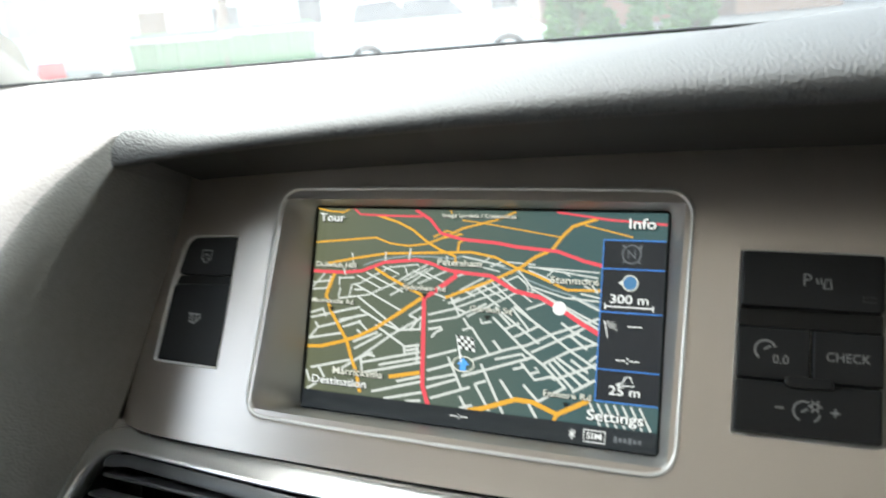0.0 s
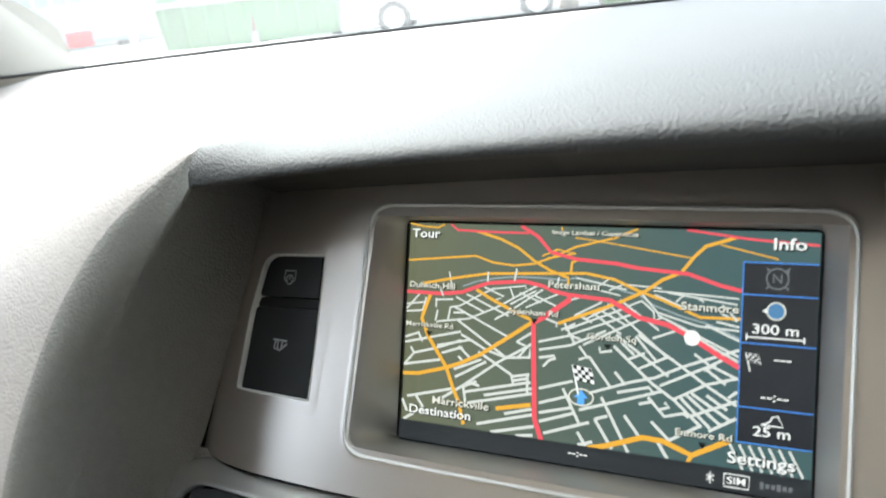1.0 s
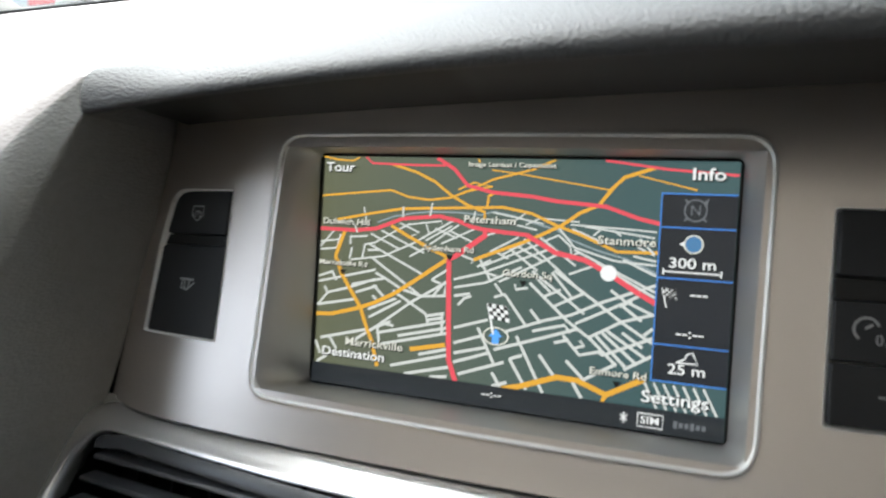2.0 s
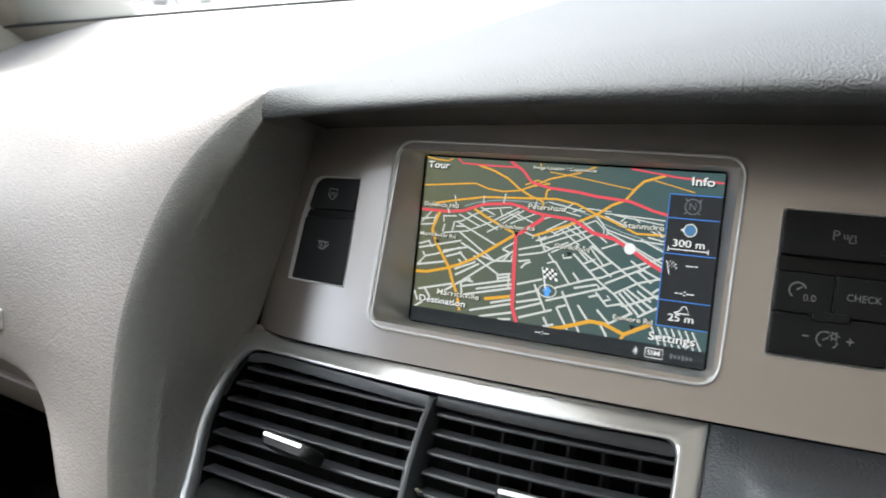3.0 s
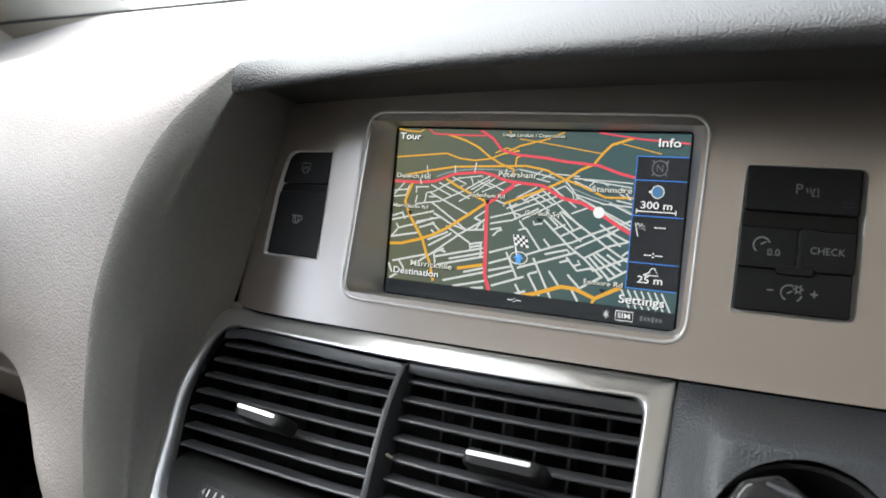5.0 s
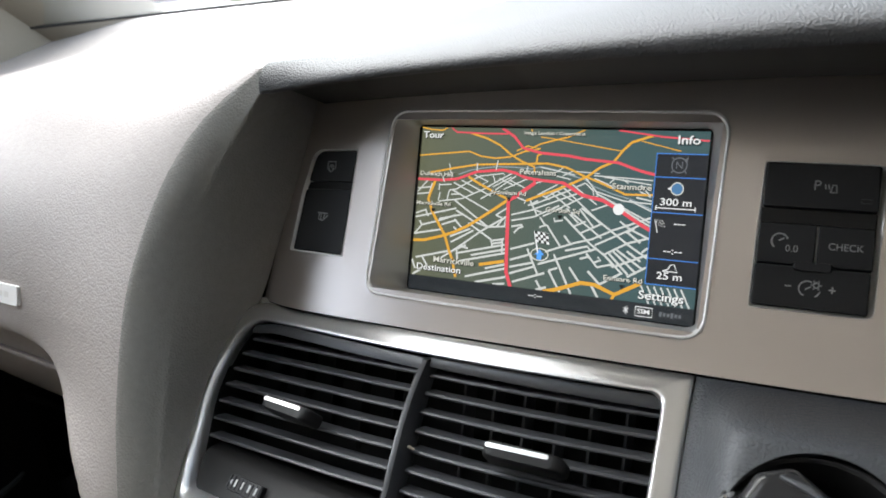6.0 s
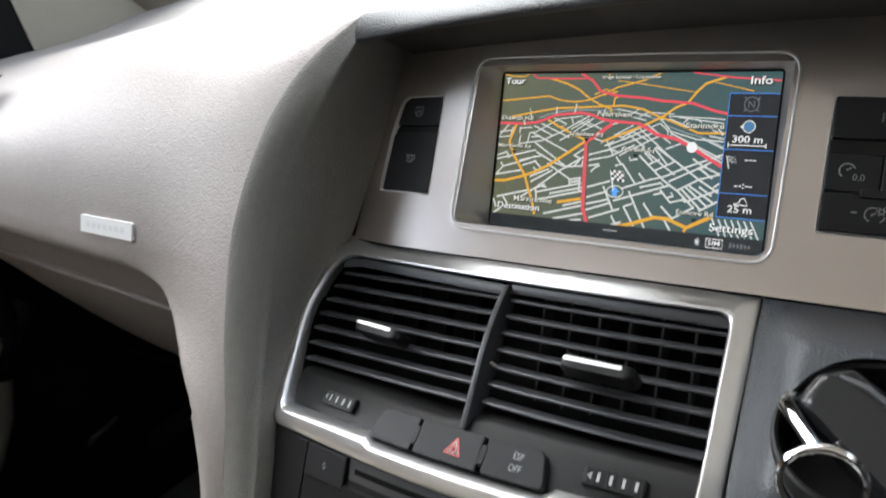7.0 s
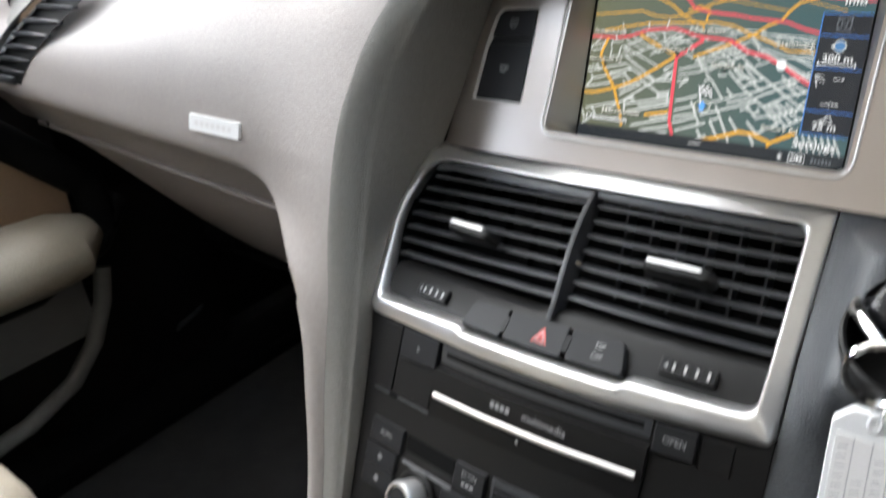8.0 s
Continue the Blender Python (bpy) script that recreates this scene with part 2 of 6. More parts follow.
def lettering(words, size, m, mat, parent, name="lettering", align="CENTER", space=BASE, wide=1.0, bold=0.0):
    """Raised print in the built-in font, in the x, z plane of m."""
    cu = bpy.data.curves.new(name, "FONT")
    cu.offset = size * bold
    cu.body, cu.size, cu.align_x, cu.align_y, cu.extrude, cu.resolution_u = words, size, align, "CENTER", 0.00004, 3
    tmp = bpy.data.objects.new(name, cu)
    me = bpy.data.meshes.new_from_object(tmp)
    bpy.data.objects.remove(tmp)
    bm = bmesh.new()
    bm.from_mesh(me)
    bpy.data.meshes.remove(me)
    bmesh.ops.transform(bm, verts=bm.verts[:], matrix=m @ pose(0, 0, 0, 90, 0, 0) @ Matrix.Diagonal((wide, 1, 1, 1)))
    return part(name, bm, mat, parent, space=space, smooth=False)


def strip(points, width, y, bm=None):
    """A flat ribbon in the x, z plane at depth y, with mitred joints."""
    bm = bm or bmesh.new()
    pts = [Vector(p) for p in points]
    left, right = [], []
    for i, p in enumerate(pts):
        a, b = pts[max(i - 1, 0)], pts[min(i + 1, len(pts) - 1)]
        d = (b - a).normalized()
        n = Vector((-d[1], d[0])) * width / 2
        left.append(bm.verts.new((p[0] + n[0], y, p[1] + n[1])))
        right.append(bm.verts.new((p[0] - n[0], y, p[1] - n[1])))
    for i in range(len(pts) - 1):
        bm.faces.new((left[i], left[i + 1], right[i + 1], right[i]))
    return bm


def ribbon(points, width, m, bm=None, thick=0.00008):
    """A printed line: a thin raised bar in the x, z plane of m."""
    flat = strip(points, width, -thick)
    bmesh.ops.transform(flat, verts=flat.verts[:], matrix=m)
    if bm is None:
        return flat
    me = bpy.data.meshes.new("tmp")
    flat.to_mesh(me)
    flat.free()
    bm.from_mesh(me)
    bpy.data.meshes.remove(me)
    return bm

# ---- dashboard: hood, passenger side, console skins ----
def hood_section(x):
    """Section of the padded hood in world y, z: underside, lip, roll, top, and on to the windscreen."""
    swell = smoothstep(-0.065, 0.25, x)
    foot_z = 0.0105 + 0.041 * (min(x, 0.27) + 0.06)
    low = BASE @ Vector((x, fascia_y(x, foot_z) + 0.001, foot_z))
    lip = BASE @ Vector((x, -0.0560 - 0.024 * swell, 0.0072 - 0.0064 * swell + 0.0192 * (1 - math.exp(-(x + 0.061) / 0.15))))
    top = 1.1625 + 0.024 * smoothstep(-0.06, 0.25, x)
    fy = lip.y - 0.0039 + 0.0015 * swell
    mid = lip.z + (0.0022 + 0.14 * (top - lip.z) * swell)
    pts = [(low.y, low.z), (lip.y + 0.014, lip.z + 0.0012), (lip.y + 0.003, lip.z - 0.0004)]
    for k in range(0, 7):
        a = k / 6 * math.pi / 2
        pts.append((fy + (lip.y - fy) * (1 - math.sin(a)), lip.z + (mid - lip.z) * (1 - math.cos(a))))
    back = 0.014 + 0.018 * smoothstep(-0.060, -0.020, x) + 0.070 * swell
    for k in range(1, 13):
        a = k / 12 * math.pi / 2
        pts.append((fy + back * (1 - math.cos(a)), mid + (top - mid) * math.sin(a)))
    y0, z0 = pts[-1]
    for k in range(1, 11):
        y = y0 + (0.56 - y0) * (k / 10)
        pts.append((y, z0 + (1.172 - z0) * smoothstep(0, 1, k / 10)))
    return pts


dash = thing("dashboard", "grey grained leather-look dashboard with a padded hood over the screen", "dashboard", (0, 0.1, 0.5))
xs = [-0.061 + (0.70 + 0.061) * (k / 60) ** 1.2 for k in range(61)]
part("hood", lofted([[(x, y, z) for y, z in hood_section(x)[2:]] for x in xs], False), HOOD, dash, "padded grey hood with pebbled grain", FLAT)

part("hood_underside", lofted([[(x, y, z) for y, z in hood_section(x)[:3]] for x in xs], False), UNDERTONE, dash, "dark smooth underside of the hood, shade put into its colour", FLAT)

# Edges of the console's side, in the console frame, from the hood's tip downwards:
# where it meets the fascia, its soft crease, and its outer crest.
RIDGE_Z = [0.0075, -0.010, -0.033, -0.067, -0.104, -0.150, -0.211, -0.262, -0.330, -0.45, -0.60]
RIDGE_X = [-0.0615, -0.0723, -0.0859, -0.1000, -0.1046, -0.0980, -0.0850, -0.078, -0.073, -0.070, -0.066]
RIDGE_Y = [-0.0585, -0.0594, -0.0610, -0.0640, -0.0670, -0.074, -0.086, -0.091, -0.095, -0.10, -0.11]
INNER_X = [-0.070, -0.0715, -0.0765, -0.0865, -0.0960, -0.1035, -0.0830, -0.076, -0.070, -0.068, -0.066]
INNER_Y = [-0.001, -0.003, -0.005, -0.007, -0.009, -0.026, -0.066, -0.074, -0.082, -0.09, -0.10]
OUTER_X = [-0.0610, -0.0900, -0.1045, -0.1130, -0.1150, -0.1095, -0.1010, -0.0970, -0.0900, -0.083, -0.078]
OUTER_Y = [-0.0560, -0.0655, -0.0730, -0.0805, -0.0880, -0.0935, -0.0965, -0.0965, -0.0950, -0.10, -0.11]
OUTER_Z = [0.0235, -0.006, -0.033, -0.067, -0.104, -0.150, -0.211, -0.262, -0.330, -0.45, -0.60]


def spline(xs, ys):
    """A smooth curve through points (monotone cubic), as a function."""
    n = len(xs)
    d = [(ys[i + 1] - ys[i]) / (xs[i + 1] - xs[i]) for i in range(n - 1)]
    m = [d[0]] + [0.5 * (d[i - 1] + d[i]) for i in range(1, n - 1)] + [d[-1]]

    def at(x):
        x = max(xs[0], min(xs[-1], x))
        i = max(0, min(n - 2, int(np.searchsorted(xs, x)) - 1))
        h = xs[i + 1] - xs[i]
        t = (x - xs[i]) / h
        return (2 * t**3 - 3 * t**2 + 1) * ys[i] + (t**3 - 2 * t**2 + t) * h * m[i] + (-2 * t**3 + 3 * t**2) * ys[i + 1] + (t**3 - t**2) * h * m[i + 1]

    return at


DOWN = [-v for v in RIDGE_Z]
side_rx, side_ry, side_ix, side_iy = (spline(DOWN, v) for v in (RIDGE_X, RIDGE_Y, INNER_X, INNER_Y))
side_ox, side_oy, side_oz = (spline(DOWN, v) for v in (OUTER_X, OUTER_Y, OUTER_Z))


def crest(z):
    return Vector((side_ox(-z), side_oy(-z), side_oz(-z)))


def roll(z):
    """Width of the soft edge along the crest at a height."""
    return 0.0026 * smoothstep(1.1600, 1.1460, z) * smoothstep(0.955, 1.000, z)


def band_section(z):
    inner = Vector((side_ix(-z), side_iy(-z), z))
    ridge = Vector((side_rx(-z), side_ry(-z), z))
    outer = crest(z)
    pts = [inner.lerp(ridge, k / 6 * 0.94) for k in range(7)]
    a, b = inner.lerp(ridge, 0.94), ridge.lerp(outer, 0.12)
    for k in range(1, 6):
        s = k / 6
        pts.append(a * (1 - s) ** 2 + ridge * 2 * s * (1 - s) + b * s * s)
    bulge = Vector((0.002, -0.0015, 0)) * smoothstep(0.0, -0.05, z)
    wide = roll((BASE @ outer).z)
    stop = 1 - 0.20 * wide / 0.0026
    for k in range(0, 7):
        s = k / 6 * stop
        pts.append(b.lerp(outer, s) + bulge * math.sin(math.pi * s))
    a, end = pts[-1].copy(), outer + Vector((-wide, 0, 0))
    for k in range(1, 6):
        s = k / 5
        pts.append(a * (1 - s) ** 2 + outer * 2 * s * (1 - s) + end * s * s + Vector((-0.00005 * k, 0, 0)))
    pts += [end + Vector((-0.0008, 0.0010, 0)), end + Vector((-0.0010, 0.012, 0))]
    return pts


band_z = [0.0075 - 0.3595 * (k / 90) ** 1.1 for k in range(91)]
part("console_side", lofted([band_section(z) for z in band_z], False), BAND, dash, "grey grained side of the centre console")

corner = []
for k in range(9):
    p = Vector((side_ix(-0.0075), side_iy(-0.0075), 0.0075)).lerp(Vector((side_rx(-0.0075), side_ry(-0.0075), 0.0075)), k / 8 * 0.97)
    corner.append(((p.x, p.y, p.z - 0.001), (p.x + 0.0006, p.y, p.z + 0.016 - 0.013 * k / 8)))
part("inner_corner", lofted([[c[0] for c in corner], [c[1] for c in corner]], False), BAND, dash, "grey corner under the hood's end")

crest_world = [BASE @ crest(z) for z in band_z]
crest_up = [-p.z for p in crest_world]


def crest_at(z):
    return (float(np.interp(-z, crest_up, [p.x for p in crest_world])), float(np.interp(-z, crest_up, [p.y for p in crest_world])))


DASH_Z = [1.172, 1.1705, 1.1685, 1.1645, 1.1585, 1.148, 1.134, 1.112, 1.085, 1.055, 1.028]
DASH_Y = [0.56, 0.40, 0.25, 0.12, 0.04, -0.010, -0.045, -0.074, -0.095, -0.109, -0.1165]
dash_y, dash_z = spline(list(range(11)), DASH_Y), spline(list(range(11)), DASH_Z)
# the belly turns under towards the glovebox
SEAM = 0.952
belly_y = spline([-1.045, -1.028, -1.015, -1.007, -0.998, -0.980, -SEAM], [-0.1120, -0.1165, -0.1168, -0.1125, -0.1030, -0.0870, -0.0680])


edge_section = hood_section(-0.061)[21:]


def hood_top(y):
    """Height of the hood's end at a depth."""
    return between([p[0] for p in edge_section], [p[1] for p in edge_section], y)


def far_back(x):
    """How far the passenger side falls back towards the door."""
    u = max(0.0, -0.215 - x)
    return 0.082 * u * u / (u + 0.035)


def dash_row(s):
    """One line along the passenger side, from the door to the console's crest."""
    y, z = (dash_y(s), dash_z(s))
    cx, cy = crest_at(z) if z < 1.1600 else (-0.0607, y)
    ez = z if z < 1.1600 else hood_top(y)
    cx -= 0.0004 + roll(z)
    out = []
    for k in range(141):
        x = -0.86 + (cx + 0.86) * (k / 140) ** 0.75
        w = smoothstep(cx - 0.12, cx, x)
        drop = 0.032 * smoothstep(-0.28, -0.68, x) * smoothstep(0.38, 0.12, y) * smoothstep(1.05, 1.13, z)
        out.append((x, (y + far_back(x) * smoothstep(1.17, 1.10, z)) * (1 - w) + (cy + 0.0001) * w, z + (ez - z) * w - drop))
    return out


# the column beside the console, which the belly runs into
COL_Z = [1.03, 1.0085, 1.000, 0.990, 0.980, 0.970, 0.959, 0.930, 0.897, 0.840, 0.786, 0.70, 0.60]
COL_X = [-0.216, -0.204, -0.194, -0.179, -0.163, -0.149, -0.138, -0.123, -0.115, -0.105, -0.100, -0.095, -0.090]
COL_Y = [-0.1162, -0.1180, -0.1195, -0.125, -0.135, -0.148, -0.158, -0.172, -0.184, -0.205, -0.229, -0.262, -0.30]
col_x, col_y = spline([-z for z in COL_Z], COL_X), spline([-z for z in COL_Z], COL_Y)


def column_at(x, z):
    """Depth of the column's face."""
    cx, cy = crest_at(z)
    lx, ly = col_x(-z), col_y(-z)
    s = max(0.0, min(1.0, (x - lx) / (cx - lx)))
    bow = 0.003 * math.sin(math.pi * s) * smoothstep(1.0, 0.95, z)
    w = smoothstep(cx - 0.12, cx, x)
    return ly * (1 - w) + (cy + 0.0001) * w - bow


def fillet(x, z):
    """How far a place belongs to the column rather than to the belly."""
    wide = 0.026 + 0.03 * max(0.0, z - SEAM) / 0.065
    return smoothstep(col_x(-z) - wide, col_x(-z) + 0.004, x)


def belly_row(z):
    cx = crest_at(z)[0] - 0.0004 - roll(z)
    lx = col_x(-z)
    out = []
    for k in range(141):
        x = -0.86 + (cx + 0.86) * (k / 140) ** 0.75
        f = fillet(x, z)
        out.append((x, (belly_y(-z) + far_back(x)) * (1 - f) + column_at(x, z) * f, z))
    return out


rows = [dash_row(10 * k / 60) for k in range(60)] + [belly_row(1.028 - (1.028 - SEAM) * k / 40) for k in range(41)]
rows.append([(x, y + 0.007, z - 0.0015) for x, y, z in rows[-1]])
part("passenger_side", lofted(rows, False), SKIN, dash, "smooth warm grey passenger side", FLAT)
col = []
for k in range(61):
    z = SEAM - (SEAM - 0.826) * (k / 60)
    cx = crest_at(z)[0] - 0.0004 - roll(z)
    lx, ly = col_x(-z), col_y(-z)
    line = [(lx + 0.03, ly + 0.09, z), (lx + 0.010, ly + 0.03, z), (lx + 0.002, ly + 0.008, z), (lx + 0.0006, ly + 0.003, z)]
    for j in range(25):
        x = lx + 0.001 + (cx - lx - 0.001) * j / 24
        line.append((x, column_at(x, z), z))
    col.append(line)
part("console_column", lofted(col, False), SKIN, dash, "warm grey column beside the footwell", FLAT)

foot = [[(-0.094 + 0.012 * k, -0.206 - 0.42 * (0.824 - z) + 0.030 * (k / 3) ** 2 - 0.004 * math.sin(math.pi * k / 3), z) for k in range(4)] + [(-0.056, -0.10, z), (-0.088, -0.10, z)] for z in (0.824, 0.820, 0.79, 0.75, 0.70)]
part("column_foot", lofted(foot, True, True, True), BAND, dash, "grey foot under the console side", FLAT)

LID_X = [-0.80 + 0.672 * (j / 100) ** 0.75 for j in range(101)]


def lid_row(s):
    """One line along the glovebox lid, from its upper edge down; its far end lifts towards the door."""
    out = []
    for x in LID_X:
        lift = 0.072 * s * smoothstep(-0.64, -0.80, x)
        out.append((x, -0.0680 + 0.150 * s + 0.040 * s * s + far_back(x), SEAM - 0.0022 - 0.234 * s + lift))
    return out


lid = [lid_row(k / 16) for k in range(17)]
lid = [[(x, y + 0.012, z + 0.0004) for x, y, z in lid[0]], [(x, y + 0.0012, z + 0.0008) for x, y, z in lid[0]], [(x, y - 0.0012, z + 0.0002) for x, y, z in lid[0]], [(x, y - 0.0020, z - 0.0016) for x, y, z in lid[0]], [(x, y - 0.0010, z - 0.0050) for x, y, z in lid[0]]] + lid[1:] + [[(x, y + 0.03, z + 0.002) for x, y, z in lid[-1]]]
part("glovebox_lid", lofted(lid, False), SKIN, dash, "grey glovebox lid", FLAT)
part("lid_joint", lofted([[(x, -0.055 + far_back(x), SEAM + 0.006), (x, -0.055 + far_back(x), SEAM - 0.012)] for x in LID_X], False), PIT, dash, "dark joint over the glovebox", FLAT)
# an added black sheet in place of the unlit space under the dash
part("under_dash_dark", box(-0.80, -0.10, 0.14, 0.45, 0.710, 0.718), PIT, dash, "", FLAT)

badge = thing("badge", "silver bar badge on the passenger dash", "badge", (-0.28, -0.11, 1.02))
bm_m = pose(-0.2630, -0.1118, 1.0368, -17, -1.0, -3.0)
part("plate", plate(rrect(-0.0345, 0.0345, -0.0062, 0.0062, 0.0015), 0.0025, 0.0008, m=bm_m), BADGE, badge, "silver plate", FLAT, False)
for k in range(7):
    x = -0.0225 + 0.0075 * k
    bm = ribbon([(x - 0.0026, 0.0), (x + 0.0026, 0.0)], 0.0034, bm_m @ pose(0, -0.0026, 0))
    part("bar", bm, BEZEL, badge, "", FLAT, False)


# ---- console: fascia, bezel, screen ----
console = thing("centre_console", "centre console with warm silver fascia and black control panels", "console", (0.05, 0.0, 0.5))
HOLES = [(-0.006, 0.162, -0.0875, 0.001), (-0.0712, -0.0284, -0.0738, -0.0580), (-0.0702, -0.0284, -0.0580, -0.0400), (-0.0685, -0.0284, -0.0400, -0.0280), (-0.0663, -0.0284, -0.0280, -0.0215), (-0.0622, -0.0284, -0.0215, -0.0160), (0.1806, 0.2250, -0.0739, -0.0148)]
fx = sorted({-0.108 + 0.44 * k / 88 for k in range(89)} | {h[i] for h in HOLES for i in (0, 1)})
fz = sorted({-0.1058 + 0.135 * k / 27 for k in range(28)} | {h[i] for h in HOLES for i in (2, 3)})
bm = bmesh.new()
grid = {}


def fascia_vert(i, j):
    if (i, j) not in grid:
        x, z = fx[i], fz[j]
        xx = max(x, side_ix(-z) - 0.0006)
        low = -0.1058 + 0.0018 * smoothstep(-0.09, 0.16, xx)
        grid[i, j] = bm.verts.new((xx, fascia_y(xx, z), max(z, low)))
    return grid[i, j]


for i in range(len(fx) - 1):
    for j in range(len(fz) - 1):
        cx, cz = (fx[i] + fx[i + 1]) / 2, (fz[j] + fz[j + 1]) / 2
        if any(h[0] < cx < h[1] and h[2] < cz < h[3] for h in HOLES):
            continue
        vs = []
        for v in (fascia_vert(i, j), fascia_vert(i + 1, j), fascia_vert(i + 1, j + 1), fascia_vert(i, j + 1)):
            if v not in vs:
                vs.append(v)
        bm.faces.new(vs)
bmesh.ops.remove_doubles(bm, verts=bm.verts[:], dist=1e-6)
bmesh.ops.dissolve_degenerate(bm, edges=bm.edges[:], dist=1e-6)
part("fascia", bm, FASCIA, console, "warm silver metallic fascia panel")
lower = [(x, fascia_y(x, -0.105), -0.1058 + 0.0018 * smoothstep(-0.09, 0.16, x)) for x in [-0.0945 + 0.40 * k / 60 for k in range(61)]]
part("fascia_edge", lofted([[(x, y + 0.0003, z) for x, y, z in lower], [(x, y + 0.0012, z - 0.0012) for x, y, z in lower], [(x, y + 0.03, z - 0.0014) for x, y, z in lower]], False), PIT, console, "dark joint under the fascia")

navi = thing("navigation_screen", "lit navigation screen showing a night street map in a silver bezel", "screen", (0.077, 0, 1.08))


def bezel_ring(x0, x1, z0, z1, r, proud, y=None):
    return [(p[0], (fascia_y(p[0], p[1]) - proud) if y is None else y, p[1]) for p in rrect(x0, x1, z0, z1, r, 8, 8)]


def rim_ring(d, proud):
    """A ring of the bezel's rolled rim, d inwards from its outer edge."""
    return bezel_ring(-0.0096 + d, 0.1661 - d, -0.0918 + d, 0.0069 - d, 0.0112 - 0.6 * d, proud)


def rim_skin(profile):
    return lofted([rim_ring(d / 1000, p / 1000) for d, p in profile])


bezel = part("bezel", rim_skin(((0.80, 0.18), (1.0, 0.40), (1.2, 0.54), (1.4, 0.58), (1.65, 0.52), (1.95, 0.32), (2.25, 0.0), (2.55, -0.45), (2.8, -0.9))), BEZEL, navi, "silver rim in a brighter tone for its highlight")
part("rim_foot", rim_skin(((-2.2, -0.12), (-1.2, -0.02), (-0.3, 0.03), (0.2, 0.06), (0.55, 0.11), (0.80, 0.18))), FASCIA, bezel, "warm silver foot of the rim")
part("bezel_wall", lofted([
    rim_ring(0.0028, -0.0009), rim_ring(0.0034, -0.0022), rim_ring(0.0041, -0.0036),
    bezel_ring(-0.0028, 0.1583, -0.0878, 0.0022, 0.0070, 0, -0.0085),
    bezel_ring(-0.0002, 0.1546, -0.0887, 0.0004, 0.0025, 0, 0.0005)]), SHADEWALL, bezel, "silver wall in a shaded tone, sloping in to the screen")
part("screen_border", lofted([
    [(p[0], 0.0004, p[1]) for p in rrect(-0.0035, 0.1585, -0.0905, 0.0018, 0.003)],
    [(p[0], 0.0004, p[1]) for p in rrect(0.0006, 0.1536, -0.0880, -0.0005, 0.0006)],
    [(p[0], 0.0030, p[1]) for p in rrect(0.0006, 0.1536, -0.0880, -0.0005, 0.0006)]]), BLACK, navi, "black screen edge")

# ---- the street map on the screen, in millimetres from its upper left corner ----
def glow_ground():
    """The map's ground, blue-green; a warm reflection is painted in as olive towards one side."""
    m = glowing("map_ground_light", (0.042, 0.067, 0.067), GLOW)
    b = m.node_tree.nodes["Principled BSDF"]
    sep = m.node_tree.nodes.new("ShaderNodeSeparateXYZ")
    link(m, coords(m), sep.inputs[0])
    ramp = m.node_tree.nodes.new("ShaderNodeMapRange")
    ramp.inputs["From Min"].default_value, ramp.inputs["From Max"].default_value = 0.0, 0.12
    link(m, sep.outputs["X"], ramp.inputs["Value"])
    mix = m.node_tree.nodes.new("ShaderNodeMixRGB")
    # olive end: the warm reflection on the glass, put into the glow
    mix.inputs["Color1"].default_value = (0.145, 0.152, 0.092, 1)
    mix.inputs["Color2"].default_value = (0.060, 0.112, 0.114, 1)
    link(m, ramp.outputs[0], mix.inputs["Fac"])
    link(m, mix.outputs[0], b.inputs["Emission Color"])
    return m


GLOW = 0.335
MAPGREEN = glow_ground()
STREET = glowing("street_light_lines", (0.70, 0.71, 0.665), GLOW)
ORANGE = glowing("orange_road_lines", (0.82, 0.42, 0.045), GLOW)
RAILGREY = glowing("railway_light_line", (0.30, 0.36, 0.38), GLOW)
RED = glowing("red_road_lines", (0.85, 0.09, 0.12), GLOW)
WHITE = glowing("white_screen_print", (0.95, 0.95, 0.92), GLOW)
CREAM = glowing("map_name_print", (0.78, 0.76, 0.66), GLOW)
SHADE = glowing("dark_screen_panel", (0.020, 0.022, 0.027), GLOW)
BAR = glowing("dark_screen_bar", (0.022, 0.026, 0.030), GLOW)
BLUE = glowing("blue_screen_lines", (0.07, 0.26, 0.75), GLOW)
BLUEDOT = glowing("blue_screen_dot", (0.08, 0.22, 0.42), GLOW)
ARROW = glowing("blue_arrow", (0.12, 0.42, 1.0), GLOW)
DIM = glowing("dim_grey_screen_print", (0.16, 0.17, 0.18), GLOW)
INK = glowing("black_screen_print", (0.004, 0.004, 0.004), GLOW)


def mm(x, w, y=0.0):
    return Matrix.Translation((x / 1000, y, -w / 1000))


def lines_mm(paths, width, y):
    bm = bmesh.new()
    for p in paths:
        strip([(max(0.8, min(153.4, x)) / 1000, -max(0.7, w) / 1000) for x, w in p], width / 1000, y, bm)
    return bm


part("map_ground", box(0.0003, 0.1538, 0.0018, 0.0028, -0.0882, -0.0003), MAPGREEN, navi, "dark green map ground")

def road(mat, width, path, lift):
    """One coloured through road on the map."""
    part("red_road" if mat is RED else "orange_road", lines_mm([path], width, (0.0010 if mat is RED else 0.0012) - lift), mat, navi, smooth=False)


road(RED, 1.3, [(49.4, 0), (56.5, 4.6), (61.9, 10.3), (71.6, 12.5), (86.5, 13.5), (95.1, 14.8), (112.3, 16.0), (123.0, 19.4), (130.1, 20.9)], 0.000000)
road(RED, 0.8, [(19.5, 0), (22.6, 3.0), (37.7, 3.4), (52.8, 3.4)], 0.000004)
road(RED, 0.8, [(111.1, 0), (131.7, 3.3), (153.3, 4.8)], 0.000008)
